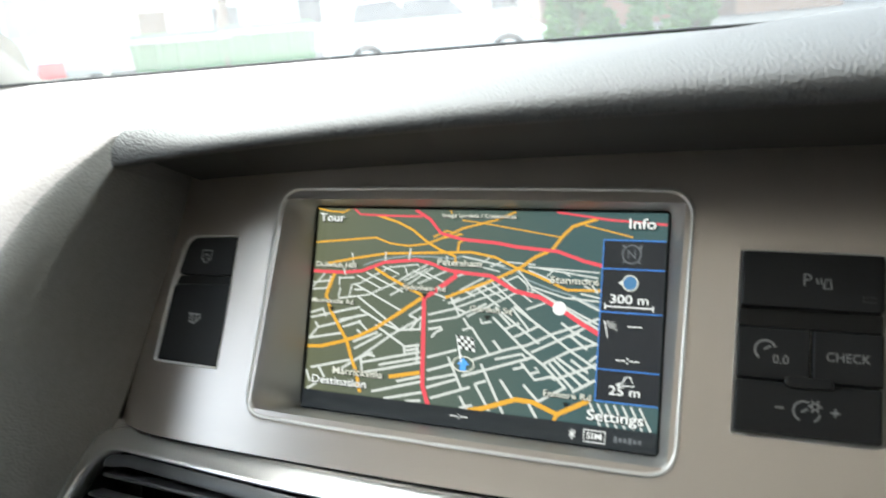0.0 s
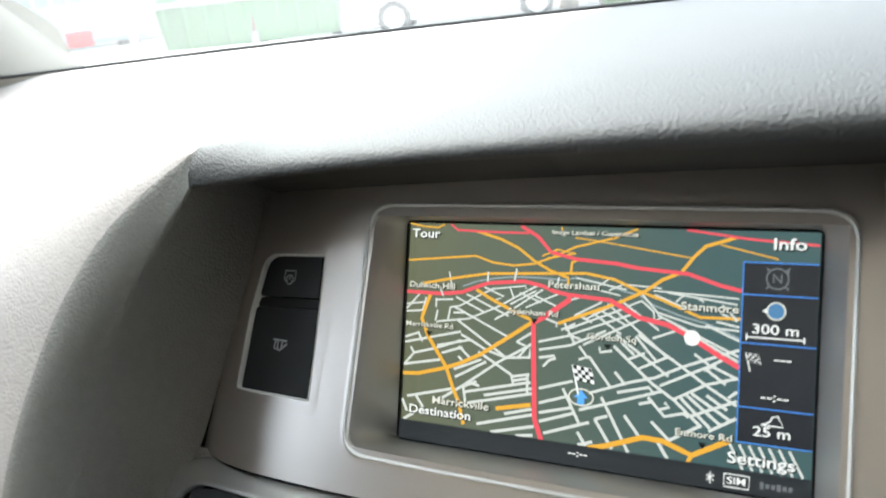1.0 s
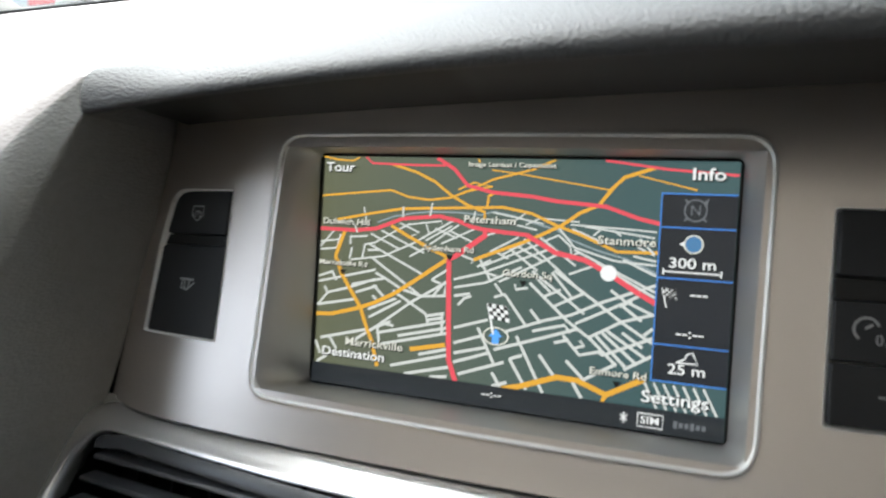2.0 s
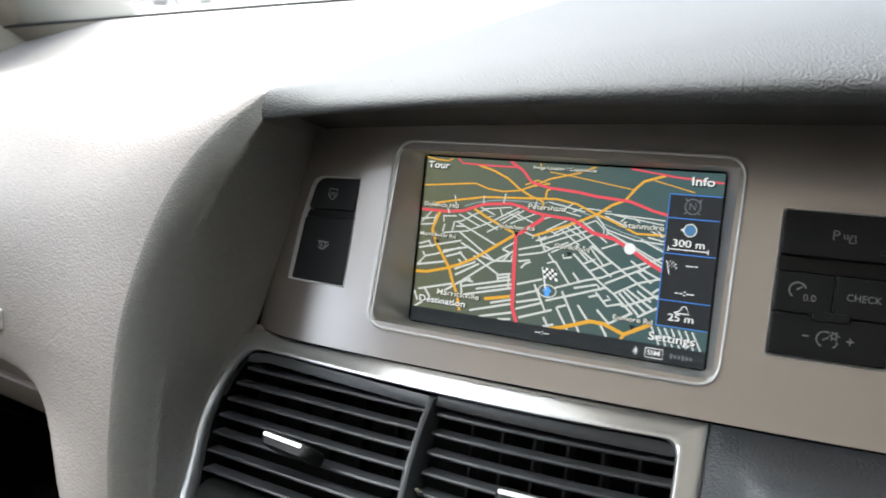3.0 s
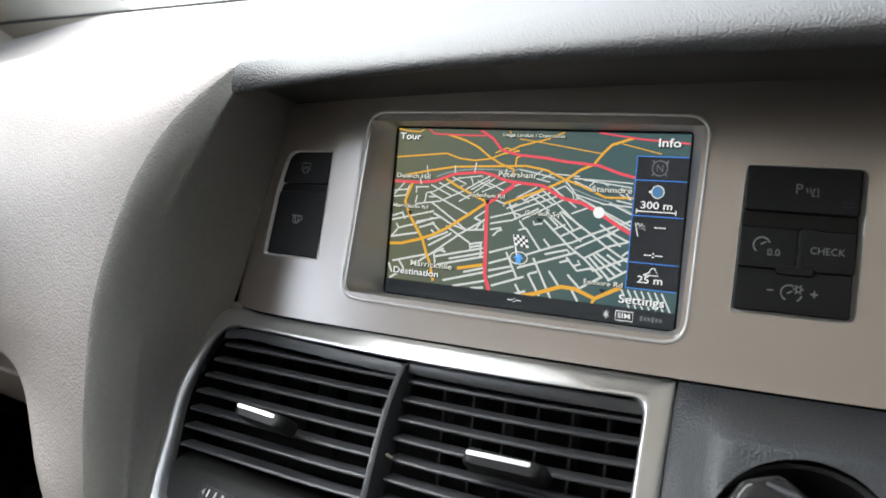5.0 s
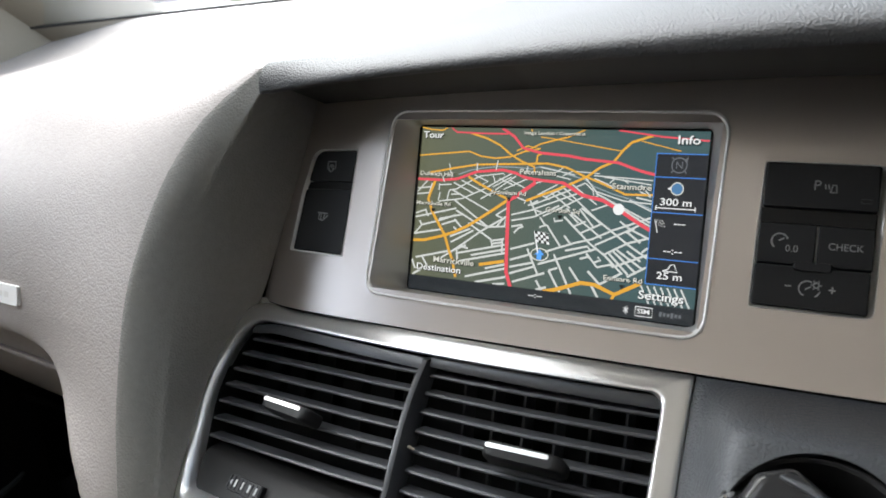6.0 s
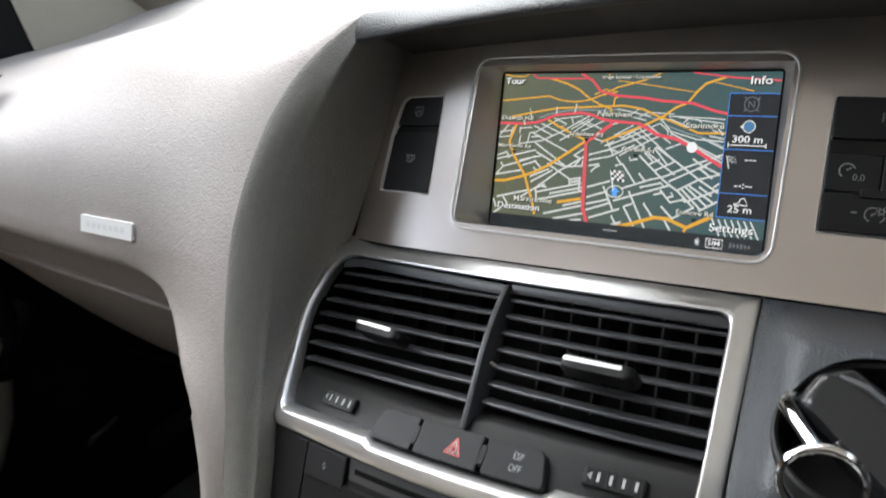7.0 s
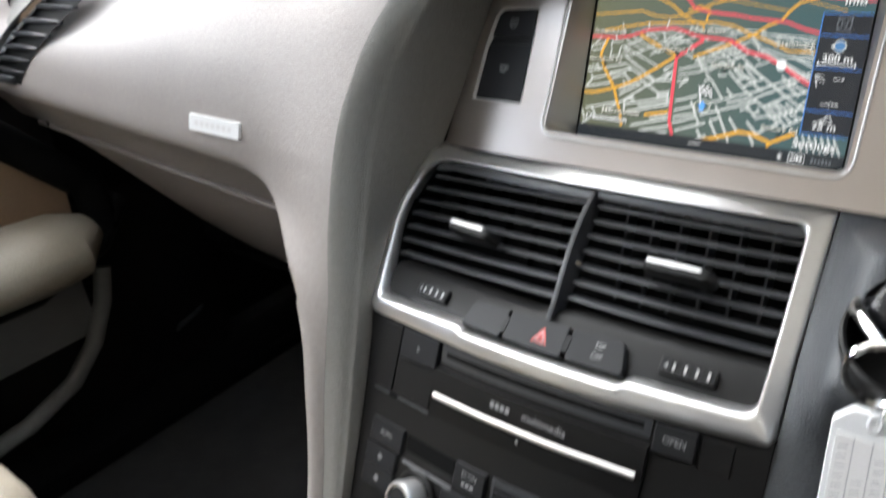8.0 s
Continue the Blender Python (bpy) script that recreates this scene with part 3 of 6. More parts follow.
road(RED, 1.4, [(0.6, 28.6), (16.5, 28.6), (25.6, 27.5), (36.6, 23.3), (51.6, 21.8), (59.0, 23.1), (64.2, 25.0), (69.3, 25.8), (76.5, 26.3), (85.1, 26.8)], 0.000012)
road(RED, 1.9, [(69.3, 25.8), (69.9, 27.7), (65.5, 30.9), (59.6, 35.2), (56.2, 37.4), (56.9, 49.1), (57.8, 64.6), (58.4, 73.2), (61.4, 80.6)], 0.000016)
road(RED, 1.7, [(85.1, 26.8), (95.9, 32.3), (106.1, 34.1), (114.2, 37.9), (124.0, 43.5), (130.2, 46.6)], 0.000020)
road(ORANGE, 0.8, [(0.6, 15.8), (31.0, 12.9), (38.4, 15.2), (47.1, 16.0), (55.5, 14.9), (62.5, 12.2), (71.4, 8.0), (86.1, 4.2), (94, 0.8)], 0.000024)
road(ORANGE, 1.0, [(31.1, 3.3), (41.2, 6.0), (48.9, 9.3), (55.4, 13.9), (61.8, 17.1), (69.0, 19.6), (69.1, 22.0)], 0.000028)
road(ORANGE, 1.0, [(8.0, 24.9), (21.9, 22.1), (36.4, 19.6), (61.8, 18.3), (75.8, 17.6), (86.5, 19.3), (95.5, 23.0), (103.8, 25.6), (116.8, 30.7), (129.9, 30.3)], 0.000032)
road(ORANGE, 1.0, [(69.9, 17.6), (70.2, 13.8), (72.6, 12.7)], 0.000036)
road(ORANGE, 1.2, [(127.5, 2.9), (117.7, 6.2), (114.0, 9.9), (109.8, 15.6), (103.4, 18.5), (97.5, 22.9), (89.4, 27.0), (82.1, 30.2), (72.4, 34.0), (65.8, 36.7)], 0.000040)
road(ORANGE, 1.2, [(31.8, 26.1), (39.1, 29.7), (50.2, 34.4), (56.0, 36.5)], 0.000044)
road(ORANGE, 1.5, [(11.8, 28.9), (9.2, 35.8), (8.2, 39.0), (11.6, 46.1), (20.4, 57.7), (23.7, 65.5), (26.3, 70.3), (29.0, 79.1)], 0.000048)
road(ORANGE, 1.5, [(0.6, 61.8), (7.7, 61.3), (18.2, 58.4), (26.0, 55.6), (34.8, 51.2), (45.3, 44.2), (56.6, 36.4)], 0.000052)
road(ORANGE, 1.6, [(42.4, 71.2), (56.6, 68.1)], 0.000056)
road(ORANGE, 1.9, [(79.1, 81.0), (85.5, 79.3), (98.8, 74.4), (105.9, 74.6), (115.9, 78.1), (128.0, 71.4)], 0.000060)
road(ORANGE, 1.4, [(115.9, 78.1), (114.5, 81.0)], 0.000064)
road(ORANGE, 0.5, [(71.0, 4.6), (82.0, 5.9), (113.0, 10.4)], 0.000068)
road(ORANGE, 0.5, [(122.4, 5.5), (141.0, 9.7)], 0.000072)
road(ORANGE, 0.7, [(58.4, 11.9), (64.4, 9.2), (71.5, 10.4), (60.5, 12.7)], 0.000076)
road(ORANGE, 0.7, [(0.6, 0.6), (6.7, 1.8), (13.8, 2.2), (16.6, 0.8)], 0.000080)
road(ORANGE, 0.7, [(65.5, 0.7), (66.1, 2.1)], 0.000084)


def street_width(path):
    """Streets thin out towards the map's horizon."""
    return between([20, 32, 50, 80], [0.55, 0.72, 0.98, 1.15], sum(q[1] for q in path) / len(path))


def quarter(paths):
    """The pale streets of one quarter of the town."""
    bm = bmesh.new()
    for k, p in enumerate(paths):
        strip([(max(0.8, min(129.8, x)) / 1000, -max(0.7, min(80.5, w)) / 1000) for x, w in p], street_width(p) / 1000, 0.0015 - 0.000003 * k, bm)
    part("street_web", bm, STREET, navi, "pale street lines", smooth=False, kind="stuff")


quarter([
    [(19.5, 19.7), (21.7, 28.5)], [(0.2, 35.6), (7.1, 28.7)], [(0.1, 33.6), (9.6, 32.4)], [(0.8, 36.7), (8.7, 35.7)], [(9.7, 30.4), (8.2, 35.9)],
    [(13.8, 31.2), (21.8, 30.5)], [(14.3, 30.5), (14.3, 34.1)], [(15.1, 35.2), (14.3, 39.5)], [(20.7, 33.7), (19.8, 39.1)],
    [(14.8, 39.9), (19.8, 39.1), (29.0, 37.7), (35.6, 34.7), (41.4, 32.1), (49.2, 27.5), (56.9, 23.2)],
    [(20.7, 33.7), (24.9, 32.9), (32.9, 28.4), (39.4, 25.1)], [(27.6, 28.1), (45.9, 35.5)], [(23.0, 29.5), (35.6, 34.7)],
    [(35.1, 24.9), (43.5, 28.1), (40.3, 29.6)], [(22.7, 33.5), (46.8, 43.8)], [(24.4, 38.7), (45.6, 51.4)], [(22.1, 35.8), (27.7, 35.4)],
    [(40.0, 37.2), (45.9, 33.8)],
])
quarter([
    [(39.4, 25.3), (52.2, 23.5), (52.3, 24.5)], [(46.1, 24.9), (47.7, 28.7)], [(46.2, 30.9), (56.6, 25.1)], [(47.9, 32.3), (59.2, 24.5)],
    [(52.6, 31.7), (66.7, 25.1)], [(49.8, 26.2), (58.8, 29.4)], [(56.2, 27.0), (65.7, 30.8)], [(60.6, 35.2), (65.7, 36.8), (64.9, 38.0)],
    [(67.1, 39.0), (72.4, 36.3)], [(72.1, 19.5), (90.9, 22.7)], [(76.0, 22.6), (88.6, 24.9)], [(79.2, 23.0), (85.2, 18.6)],
    [(84.4, 23.3), (90.0, 20.7)], [(69.9, 27.8), (76.2, 25.7)], [(71.8, 33.4), (82.1, 27.7)], [(76.6, 34.1), (87.3, 28.0)],
    [(72.7, 32.8), (78.7, 35.4)], [(89.4, 20.8), (103.4, 21.5)], [(92.0, 28.4), (96.5, 26.3)],
    [(96.5, 26.3), (100.8, 29.8), (101.3, 32.9), (104.0, 31.7)],
])
quarter([
    [(-0.1, 49.2), (25.9, 43.0)], [(0.3, 47.1), (7.4, 44.8)], [(6.7, 44.7), (8.9, 48.3)], [(0.4, 58.5), (5.3, 53.2), (14.4, 50.7), (26.1, 46.5)],
    [(3.6, 50.9), (5.3, 53.2)], [(0.9, 58.2), (18.6, 54.6)], [(17.7, 52.2), (26.9, 49.1)], [(25.2, 48.8), (30.3, 53.0)], [(25.2, 52.8), (27.0, 54.2)],
    [(26.0, 44.1), (30.2, 45.9), (37.0, 49.2), (45.6, 51.4), (55.5, 50.4)], [(15.8, 49.3), (30.2, 45.9)], [(28.0, 64.0), (42.0, 53.7), (56.4, 45.0)],
    [(49.6, 45.0), (56.2, 40.6)], [(49.6, 45.0), (53.3, 46.2)], [(50.4, 50.9), (55.1, 45.4), (55.1, 50.0)], [(33.8, 50.2), (47.9, 57.6), (49.0, 60.9)],
])
quarter([
    [(3.0, 71.0), (22.9, 65.9)], [(7.1, 70.2), (10.6, 74.7)], [(0.4, 72.2), (3.3, 77.0)], [(1.9, 80.4), (7.9, 76.5)], [(18.2, 70.4), (28.0, 64.0)],
    [(24.2, 61.1), (37.3, 53.8)], [(23.5, 58.1), (35.3, 53.1)], [(28.0, 64.4), (33.6, 61.8)], [(28.0, 64.4), (29.3, 70.8)],
    [(28.1, 66.6), (56.0, 59.7)], [(37.0, 66.8), (57.0, 61.9)], [(29.3, 70.8), (57.1, 63.8)], [(45.9, 72.8), (56.9, 69.7)],
    [(34.5, 78.2), (57.5, 71.7)], [(40.5, 80.6), (58.1, 76.0)], [(50.9, 81.3), (57.8, 79.4)], [(48.0, 58.4), (55.4, 56.8)],
    [(54.5, 56.9), (54.9, 64.2)], [(29.3, 62.5), (34.9, 63.4)], [(48.5, 59.9), (54.6, 58.5)],
])
quarter([
    [(58.4, 44.2), (70.5, 40.8), (74.8, 41.9)], [(58.7, 47.1), (70.6, 44.5), (84.0, 38.0)], [(58.9, 50.1), (65.0, 48.8)],
    [(60.6, 53.3), (62.9, 50.7), (65.5, 49.6)], [(59.4, 61.6), (72.5, 57.4)], [(59.7, 67.0), (71.1, 63.1)], [(59.9, 70.6), (72.1, 67.3)],
    [(60.0, 73.9), (73.1, 69.2)], [(62.0, 78.0), (79.3, 71.7)], [(68.8, 60.5), (75.5, 72.6)], [(75.0, 75.7), (78.4, 80.8)],
    [(75.3, 81.2), (80.8, 78.6)], [(75.3, 67.7), (92.2, 61.9)], [(81.3, 70.2), (88.1, 80.1)], [(81.3, 70.2), (86.0, 68.5)],
    [(83.4, 62.0), (94.0, 80.8)], [(92.0, 67.5), (97.5, 74.1)], [(101.6, 68.4), (108.2, 74.3)], [(104.0, 75.0), (107.7, 80.5)],
])
quarter([
    [(74.3, 44.4), (77.8, 48.6)], [(74.3, 49.3), (78.2, 47.9), (86.3, 57.8)], [(87.9, 52.4), (92.0, 56.7)],
    [(78.8, 61.1), (93.7, 55.5), (102.3, 53.0), (112.1, 48.0), (129.8, 40.8)], [(75.9, 67.4), (88.8, 63.1), (105.0, 57.4)],
    [(104.0, 55.7), (119.6, 47.6), (124.9, 44.5)], [(89.1, 59.7), (100.3, 56.6), (102.6, 58.9)], [(100.1, 60.1), (106.1, 66.1), (113.7, 63.9)],
    [(97.0, 62.9), (102.1, 61.3)], [(87.1, 43.2), (101.4, 55.2), (109.4, 60.2), (118.7, 68.2)],
    [(95.6, 38.4), (110.6, 47.8), (119.8, 53.9), (130.2, 59.6)], [(89.3, 41.2), (94.7, 45.8)], [(92.6, 47.5), (98.4, 44.7)],
    [(96.5, 50.4), (107.0, 45.0)], [(94.8, 39.0), (102.5, 47.2)], [(81.8, 44.1), (82.3, 45.9), (86.6, 45.0)],
    [(105.9, 61.2), (107.6, 62.7), (103.6, 64.2)],
])
quarter([
    [(115.3, 43.4), (120.3, 46.7), (129.8, 50.6)], [(119.6, 48.4), (126.0, 52.8)], [(109.0, 59.8), (119.8, 53.5), (129.8, 50.3)],
    [(114.8, 64.9), (130.1, 58.0)], [(121.1, 69.2), (130.0, 63.8)], [(107.4, 74.5), (118.7, 67.5)], [(111.4, 59.1), (121.5, 68.2)],
    [(113.4, 57.9), (125.1, 66.9)], [(114.9, 57.0), (128.0, 64.8)], [(119.9, 57.1), (126.8, 61.4)], [(127.0, 57.2), (130.0, 54.8)],
    [(102.2, 30.9), (130.1, 43.1)], [(118.8, 33.2), (129.9, 37.8)], [(116.4, 38.1), (130.2, 44.8)], [(100.8, 39.3), (109.3, 35.8)],
    [(95.1, 36.6), (106.3, 45.5)], [(122.6, 46.5), (118.7, 48.6)], [(114.3, 65.4), (112.4, 64.1)],
])
quarter([
    [(68.7, 38.9), (91.2, 29.1)], [(67.7, 41.7), (93.9, 31.1)], [(75.7, 43.8), (96.8, 32.7)], [(78.1, 31.3), (89.6, 38.9)],
    [(80.8, 30.3), (91.1, 35.4)], [(84.2, 28.2), (95.1, 36.6)], [(87.8, 39.1), (106.9, 52.1)], [(88.7, 26.5), (103.0, 36.3)],
    [(100.5, 22.5), (121.8, 23.2), (129.2, 23.6)], [(100.9, 23.8), (110.9, 27.6)], [(95.5, 22.8), (102.2, 30.1), (116.2, 33.8), (129.6, 34.4)],
    [(105.4, 22.9), (128.7, 25.6)], [(111.1, 23.3), (108.4, 25.9)], [(114.9, 23.7), (117.8, 25.4)], [(122.1, 31.8), (129.6, 33.1)],
    [(123.4, 28.8), (128.9, 31.2)], [(103.8, 33.3), (113.5, 36.4)], [(68.1, 36.2), (72.8, 44.1)],
])
part("railway", lines_mm([[(25.7, 25.1), (32.3, 22.7), (39.9, 21.2), (47.3, 20.3), (58.3, 20.1), (67.6, 20.6), (72.1, 19.3), (80.1, 20.5), (90.1, 23.3), (95.6, 24.4), (100.7, 27.6), (110.5, 30.8), (119.9, 32.9), (129.7, 36.9)]], 0.6, 0.00155), RAILGREY, navi, "grey railway line", smooth=False)
corner = [[(128 + 3.1 * k, 72.2), (132.5 + 3.1 * k, 80.4)] for k in range(7)]
part("corner_street", lines_mm(corner, 0.8, 0.0015), STREET, navi, smooth=False, kind="stuff")
for short in ([(36.6, 18.8), (36.7, 22.8)], [(48.5, 17), (47.8, 21.8)], [(65.5, 19.5), (64.8, 24)], [(124, 26), (129, 31)], [(16, 26), (17.5, 29.5)]):
    part("side_street", lines_mm([short], 0.7, 0.0009), STREET, navi, smooth=False)

# names on the map
for words, x, w, size, mat in (
    ("Tour", 8.9, 4.9, 4.9, WHITE), ("Info", 144.4, 4.9, 5.4, WHITE), ("Destination", 18.8, 75.6, 4.7, WHITE), ("Settings", 138.2, 76.7, 5.4, WHITE),
    ("Dulwich Hill", 12.8, 25.6, 3.3, CREAM), ("Petersham", 71.5, 22.4, 3.7, CREAM), ("Sydenham Rd", 56.3, 33.4, 2.9, CREAM),
    ("Marrickville Rd", 12.4, 41.4, 2.8, CREAM), ("Gordon Sq", 86.5, 40.4, 3.2, CREAM), ("Marrickville", 27.6, 71.0, 4.2, CREAM),
    ("Enmore Rd", 119.6, 70.5, 3.3, CREAM), ("Stanmore", 119.9, 27.2, 3.9, CREAM), ("Image Landsat / Copernicus", 78.5, 2.9, 2.3, CREAM),
    ("300 m", 141.0, 33.2, 4.6, WHITE), ("25 m", 141.2, 66.9, 4.6, WHITE), ("---", 143.6, 42.6, 4.6, WHITE), ("--:--", 141.6, 55.2, 4.6, WHITE),
    ("--:--", 76.0, 83.2, 4.0, WHITE), ("SIM", 130.9, 84.3, 3.3, WHITE)):
    lettering(words, size / 1000, mm(x, w, 0.0000), mat, navi, "screen_word", bold=0.012, wide=1.26)
    lettering(words, size / 1000, mm(x + 0.2, w + 0.25, 0.0003), INK, navi, "word_shadow", bold=0.05, wide=1.26)

# the side panel and the bottom bar
part("side_panel", box(0.1302, 0.1535, 0.0005, 0.0009, -0.0711, -0.0110), SHADE, navi, "dark side panel", smooth=False)
part("bottom_bar", box(0.0006, 0.1535, 0.0005, 0.0009, -0.0880, -0.0804), BAR, navi, "dark bottom bar", smooth=False)
for w in (11.0, 21.8, 38.0, 59.3, 71.1):
    part("panel_line", lines_mm([[(130.2, w), (153.5, w)]], 0.45, 0.0004), BLUE, navi, smooth=False)
part("panel_line", lines_mm([[(130.3, 11.0), (130.3, 71.1)]], 0.4, 0.0004), BLUE, navi, smooth=False)
part("scale_bar", lines_mm([[(132.1, 35.9), (149.8, 35.9)], [(132.1, 34.8), (132.1, 37.0)], [(149.8, 34.8), (149.8, 37.0)]], 0.5, 0.0003), WHITE, navi, smooth=False)


def ring_mm(x, w, r, width, y, a0=0, a1=360, n=28):
    return lines_mm([[(x + r * math.cos(radians(a0 + (a1 - a0) * k / n)), w - r * math.sin(radians(a0 + (a1 - a0) * k / n))) for k in range(n + 1)]], width, y)


def disc_mm(x, w, r, y, n=24):
    bm = bmesh.new()
    bm.faces.new([bm.verts.new(((x + r * math.cos(2 * math.pi * k / n)) / 1000, y, -(w - r * math.sin(2 * math.pi * k / n)) / 1000)) for k in range(n)])
    return bm


def poly_mm(points, y):
    bm = bmesh.new()
    bm.faces.new([bm.verts.new((x / 1000, y, -w / 1000)) for x, w in points])
    return bm


part("compass", ring_mm(141, 16.2, 3.4, 0.55, 0.0003), DIM, navi, "dim compass ring", smooth=False)
lettering("N", 0.0046, mm(141, 16.3, 0.0003), DIM, navi, "screen_word")
part("compass_point", poly_mm([(143.2, 13.6), (144.9, 12.2), (144.4, 14.6)], 0.0003), DIM, navi, smooth=False)
for a in (135, 225, 315):
    part("compass_point", lines_mm([[(141 + 3.4 * math.cos(radians(a)), 16.2 - 3.4 * math.sin(radians(a))), (141 + 4.9 * math.cos(radians(a)), 16.2 - 4.9 * math.sin(radians(a)))]], 0.6, 0.0003), DIM, navi, smooth=False)
part("position_disc", disc_mm(141, 26.9, 2.7, 0.0003), BLUEDOT, navi, "blue disc", smooth=False)
part("position_ring", ring_mm(141, 26.9, 2.8, 0.5, 0.00025), CREAM, navi, smooth=False)
part("position_tip", poly_mm([(138.2, 26.0), (136.6, 27.0), (138.3, 27.9)], 0.0003), WHITE, navi, smooth=False)
part("mountain", lines_mm([[(137.8, 64.6), (140.4, 63.4), (141.2, 61.6), (142.8, 61.2), (144.6, 64.6), (137.8, 64.6)]], 0.5, 0.0003), WHITE, navi, smooth=False)
part("road_sign", disc_mm(114.5, 37.9, 2.7, 0.0004), WHITE, navi, "white road sign", smooth=False)
part("wireless_sign", lines_mm([[(121.2, 83.4), (123.6, 85.3), (122.4, 86.3), (122.4, 82.5), (123.6, 83.4), (121.2, 85.3)]], 0.4, 0.0003), WHITE, navi, smooth=False)
part("card_frame", lines_mm([[(126.9, 82.2), (134.9, 82.2), (134.9, 86.5), (126.9, 86.5), (126.9, 82.2)]], 0.4, 0.0003), WHITE, navi, smooth=False)
for k in range(6):
    part("maker_bar", lines_mm([[(138.2 + 1.75 * k, 84.4), (139.4 + 1.75 * k, 84.4)]], 2.4 if k in (0, 3) else 1.6, 0.0003), DIM, navi, smooth=False)
for x, w in ((56.6, 36.6), (12.1, 44.9), (85.1, 43.7), (119.4, 74.2)):
    part("pointer", poly_mm([(x - 1.5, w - 1.0), (x + 1.5, w - 1.0), (x, w + 1.2)], 0.0006), INK, navi, "black pointer", smooth=False)


def flag(x, w, size, name):
    """A chequered flag on a pole."""
    part(name, poly_mm([(x, w), (x + size * 1.15, w + size * 0.1), (x + size * 1.35, w + size), (x + size * 0.2, w + size * 0.85)], 0.0005), WHITE, navi, "white chequered flag", smooth=False)
    bm = bmesh.new()
    for i in range(5):
        for j in range(4):
            if (i + j) % 2 == 0:
                def q(u, v):
                    return ((x + size * (u * 1.15 + v * 0.2)) / 1000, 0.00035, -(w + size * (v * 0.87 + u * 0.12)) / 1000)
                bm.faces.new([bm.verts.new(q(*p)) for p in ((i / 5, j / 4), ((i + 1) / 5, j / 4), ((i + 1) / 5, (j + 1) / 4), (i / 5, (j + 1) / 4))])
    part("flag_checks", bm, INK, navi, smooth=False)
    part("flag_pole", lines_mm([[(x - 0.1, w), (x + size * 0.42, w + size * 1.75)]], size * 0.12, 0.0004), WHITE, navi, smooth=False)


flag(72.6, 51.4, 6.2, "map_flag")
flag(132.2, 41.2, 3.6, "panel_flag")
part("place_ring", lines_mm([[(76.1 + 4.6 * math.cos(k / 14 * math.pi), 62.8 - 3.0 * math.sin(k / 14 * math.pi)) for k in range(29)]], 0.55, 0.0006), CREAM, navi, smooth=False)
part("place_arrow", poly_mm([(76.1, 60.2), (78.7, 63.0), (77.4, 63.0), (77.4, 65.4), (74.8, 65.4), (74.8, 63.0), (73.5, 63.0)], 0.0004), ARROW, navi, "blue arrow", smooth=False)

# ---- switch banks beside the screen ----
def button(parent, surface, x0, x1, z0, z1, proud=0.0016, r=0.0012, mat=None, name="button", shape=None, depth=0.0):
    """A moulded button on a console surface, over the given stretch of x and z."""
    cx, cz = (x0 + x1) / 2, (z0 + z1) / 2
    m = stand(surface, cx, cz, -depth)
    slope = m.col[2].z
    outline = shape or rrect(x0, x1, z0, z1, r, 4, 1)
    local = [((p[0] - cx) / m.col[0].x, (p[1] - cz) / slope) for p in outline]
    return part(name, plate(local, proud, min(0.0007, proud * 0.6), m=m), mat or SOFTBLACK, parent), m @ pose(0, -proud, 0)


def icon(parent, m, paths, width=0.0005, mat=None, name="symbol"):
    bm = None
    for p in paths:
        bm = ribbon([(x / 1000, z / 1000) for x, z in p], width, m, bm)
    return part(name, bm, mat or DIMPRINT, parent, "pale printed symbol", smooth=False)


def arc_path(x, z, r, a0, a1, n=14):
    return [(x + r * math.cos(radians(a0 + (a1 - a0) * k / n)), z + r * math.sin(radians(a0 + (a1 - a0) * k / n))) for k in range(n + 1)]


def recess(parent, outline, surface, depth, rim, flange=0.0062):
    """A well in the fascia with a bright rolled edge."""
    n = len(outline)
    c = sum((Vector(p) for p in outline), Vector((0, 0))) / n

    def ring(grow, proud):
        pts = []
        for p in outline:
            d = (Vector(p) - c)
            q = Vector(p) + d.normalized() * grow
            pts.append((q[0], surface(q[0], q[1]) - proud, q[1]))
        return pts

    part("well_flange", lofted([ring(flange + 0.0032, -0.00012), ring(flange, 0.00004), ring(rim, 0.00006)]), FASCIA, parent, "silver flange")
    return part("well", lofted([ring(rim, -0.0003), ring(rim * 0.6, 0.0004), ring(0.0002, 0.0003), ring(-0.0004, -0.0004), ring(-0.0012, -0.0016), ring(-0.0022, -depth * 0.9), ring(-0.0034, -depth)], True, False, True), WELLSHINE, parent, "silver well")


left_bank = thing("switch_bank", "tall pair of black push buttons in a silver well", "switch panel", (-0.047, -0.02, 1.07), "switch banks on the fascia")
well = rounded([(-0.0625, -0.0164), (-0.0294, -0.0160), (-0.0280, -0.0736), (-0.0706, -0.0738), (-0.0682, -0.0400)], [0.009, 0.001, 0.001, 0.0012, 0.03], 5, 4)
recess(left_bank, well, fascia_y, 0.0038, 0.0009)
upper = rounded([(-0.0592, -0.0170), (-0.0296, -0.0164), (-0.0291, -0.0336), (-0.0622, -0.0342)], [0.008, 0.001, 0.001, 0.0015], 5, 2)
b, m = button(left_bank, fascia_y, -0.0622, -0.0291, -0.0342, -0.0164, 0.0014, shape=upper, name="upper_button", depth=0.0008)
icon(b, m @ pose(-0.0005, 0, -0.0005), [[(-3, 3), (3, 3), (3, -1.2), (1, -1.2)], [(-1, -1.2), (-3, -1.2), (-3, 3)], arc_path(0, -0.8, 1.9, 0, 360), [(0, 0.6), (0, -0.8)]], 0.00055)
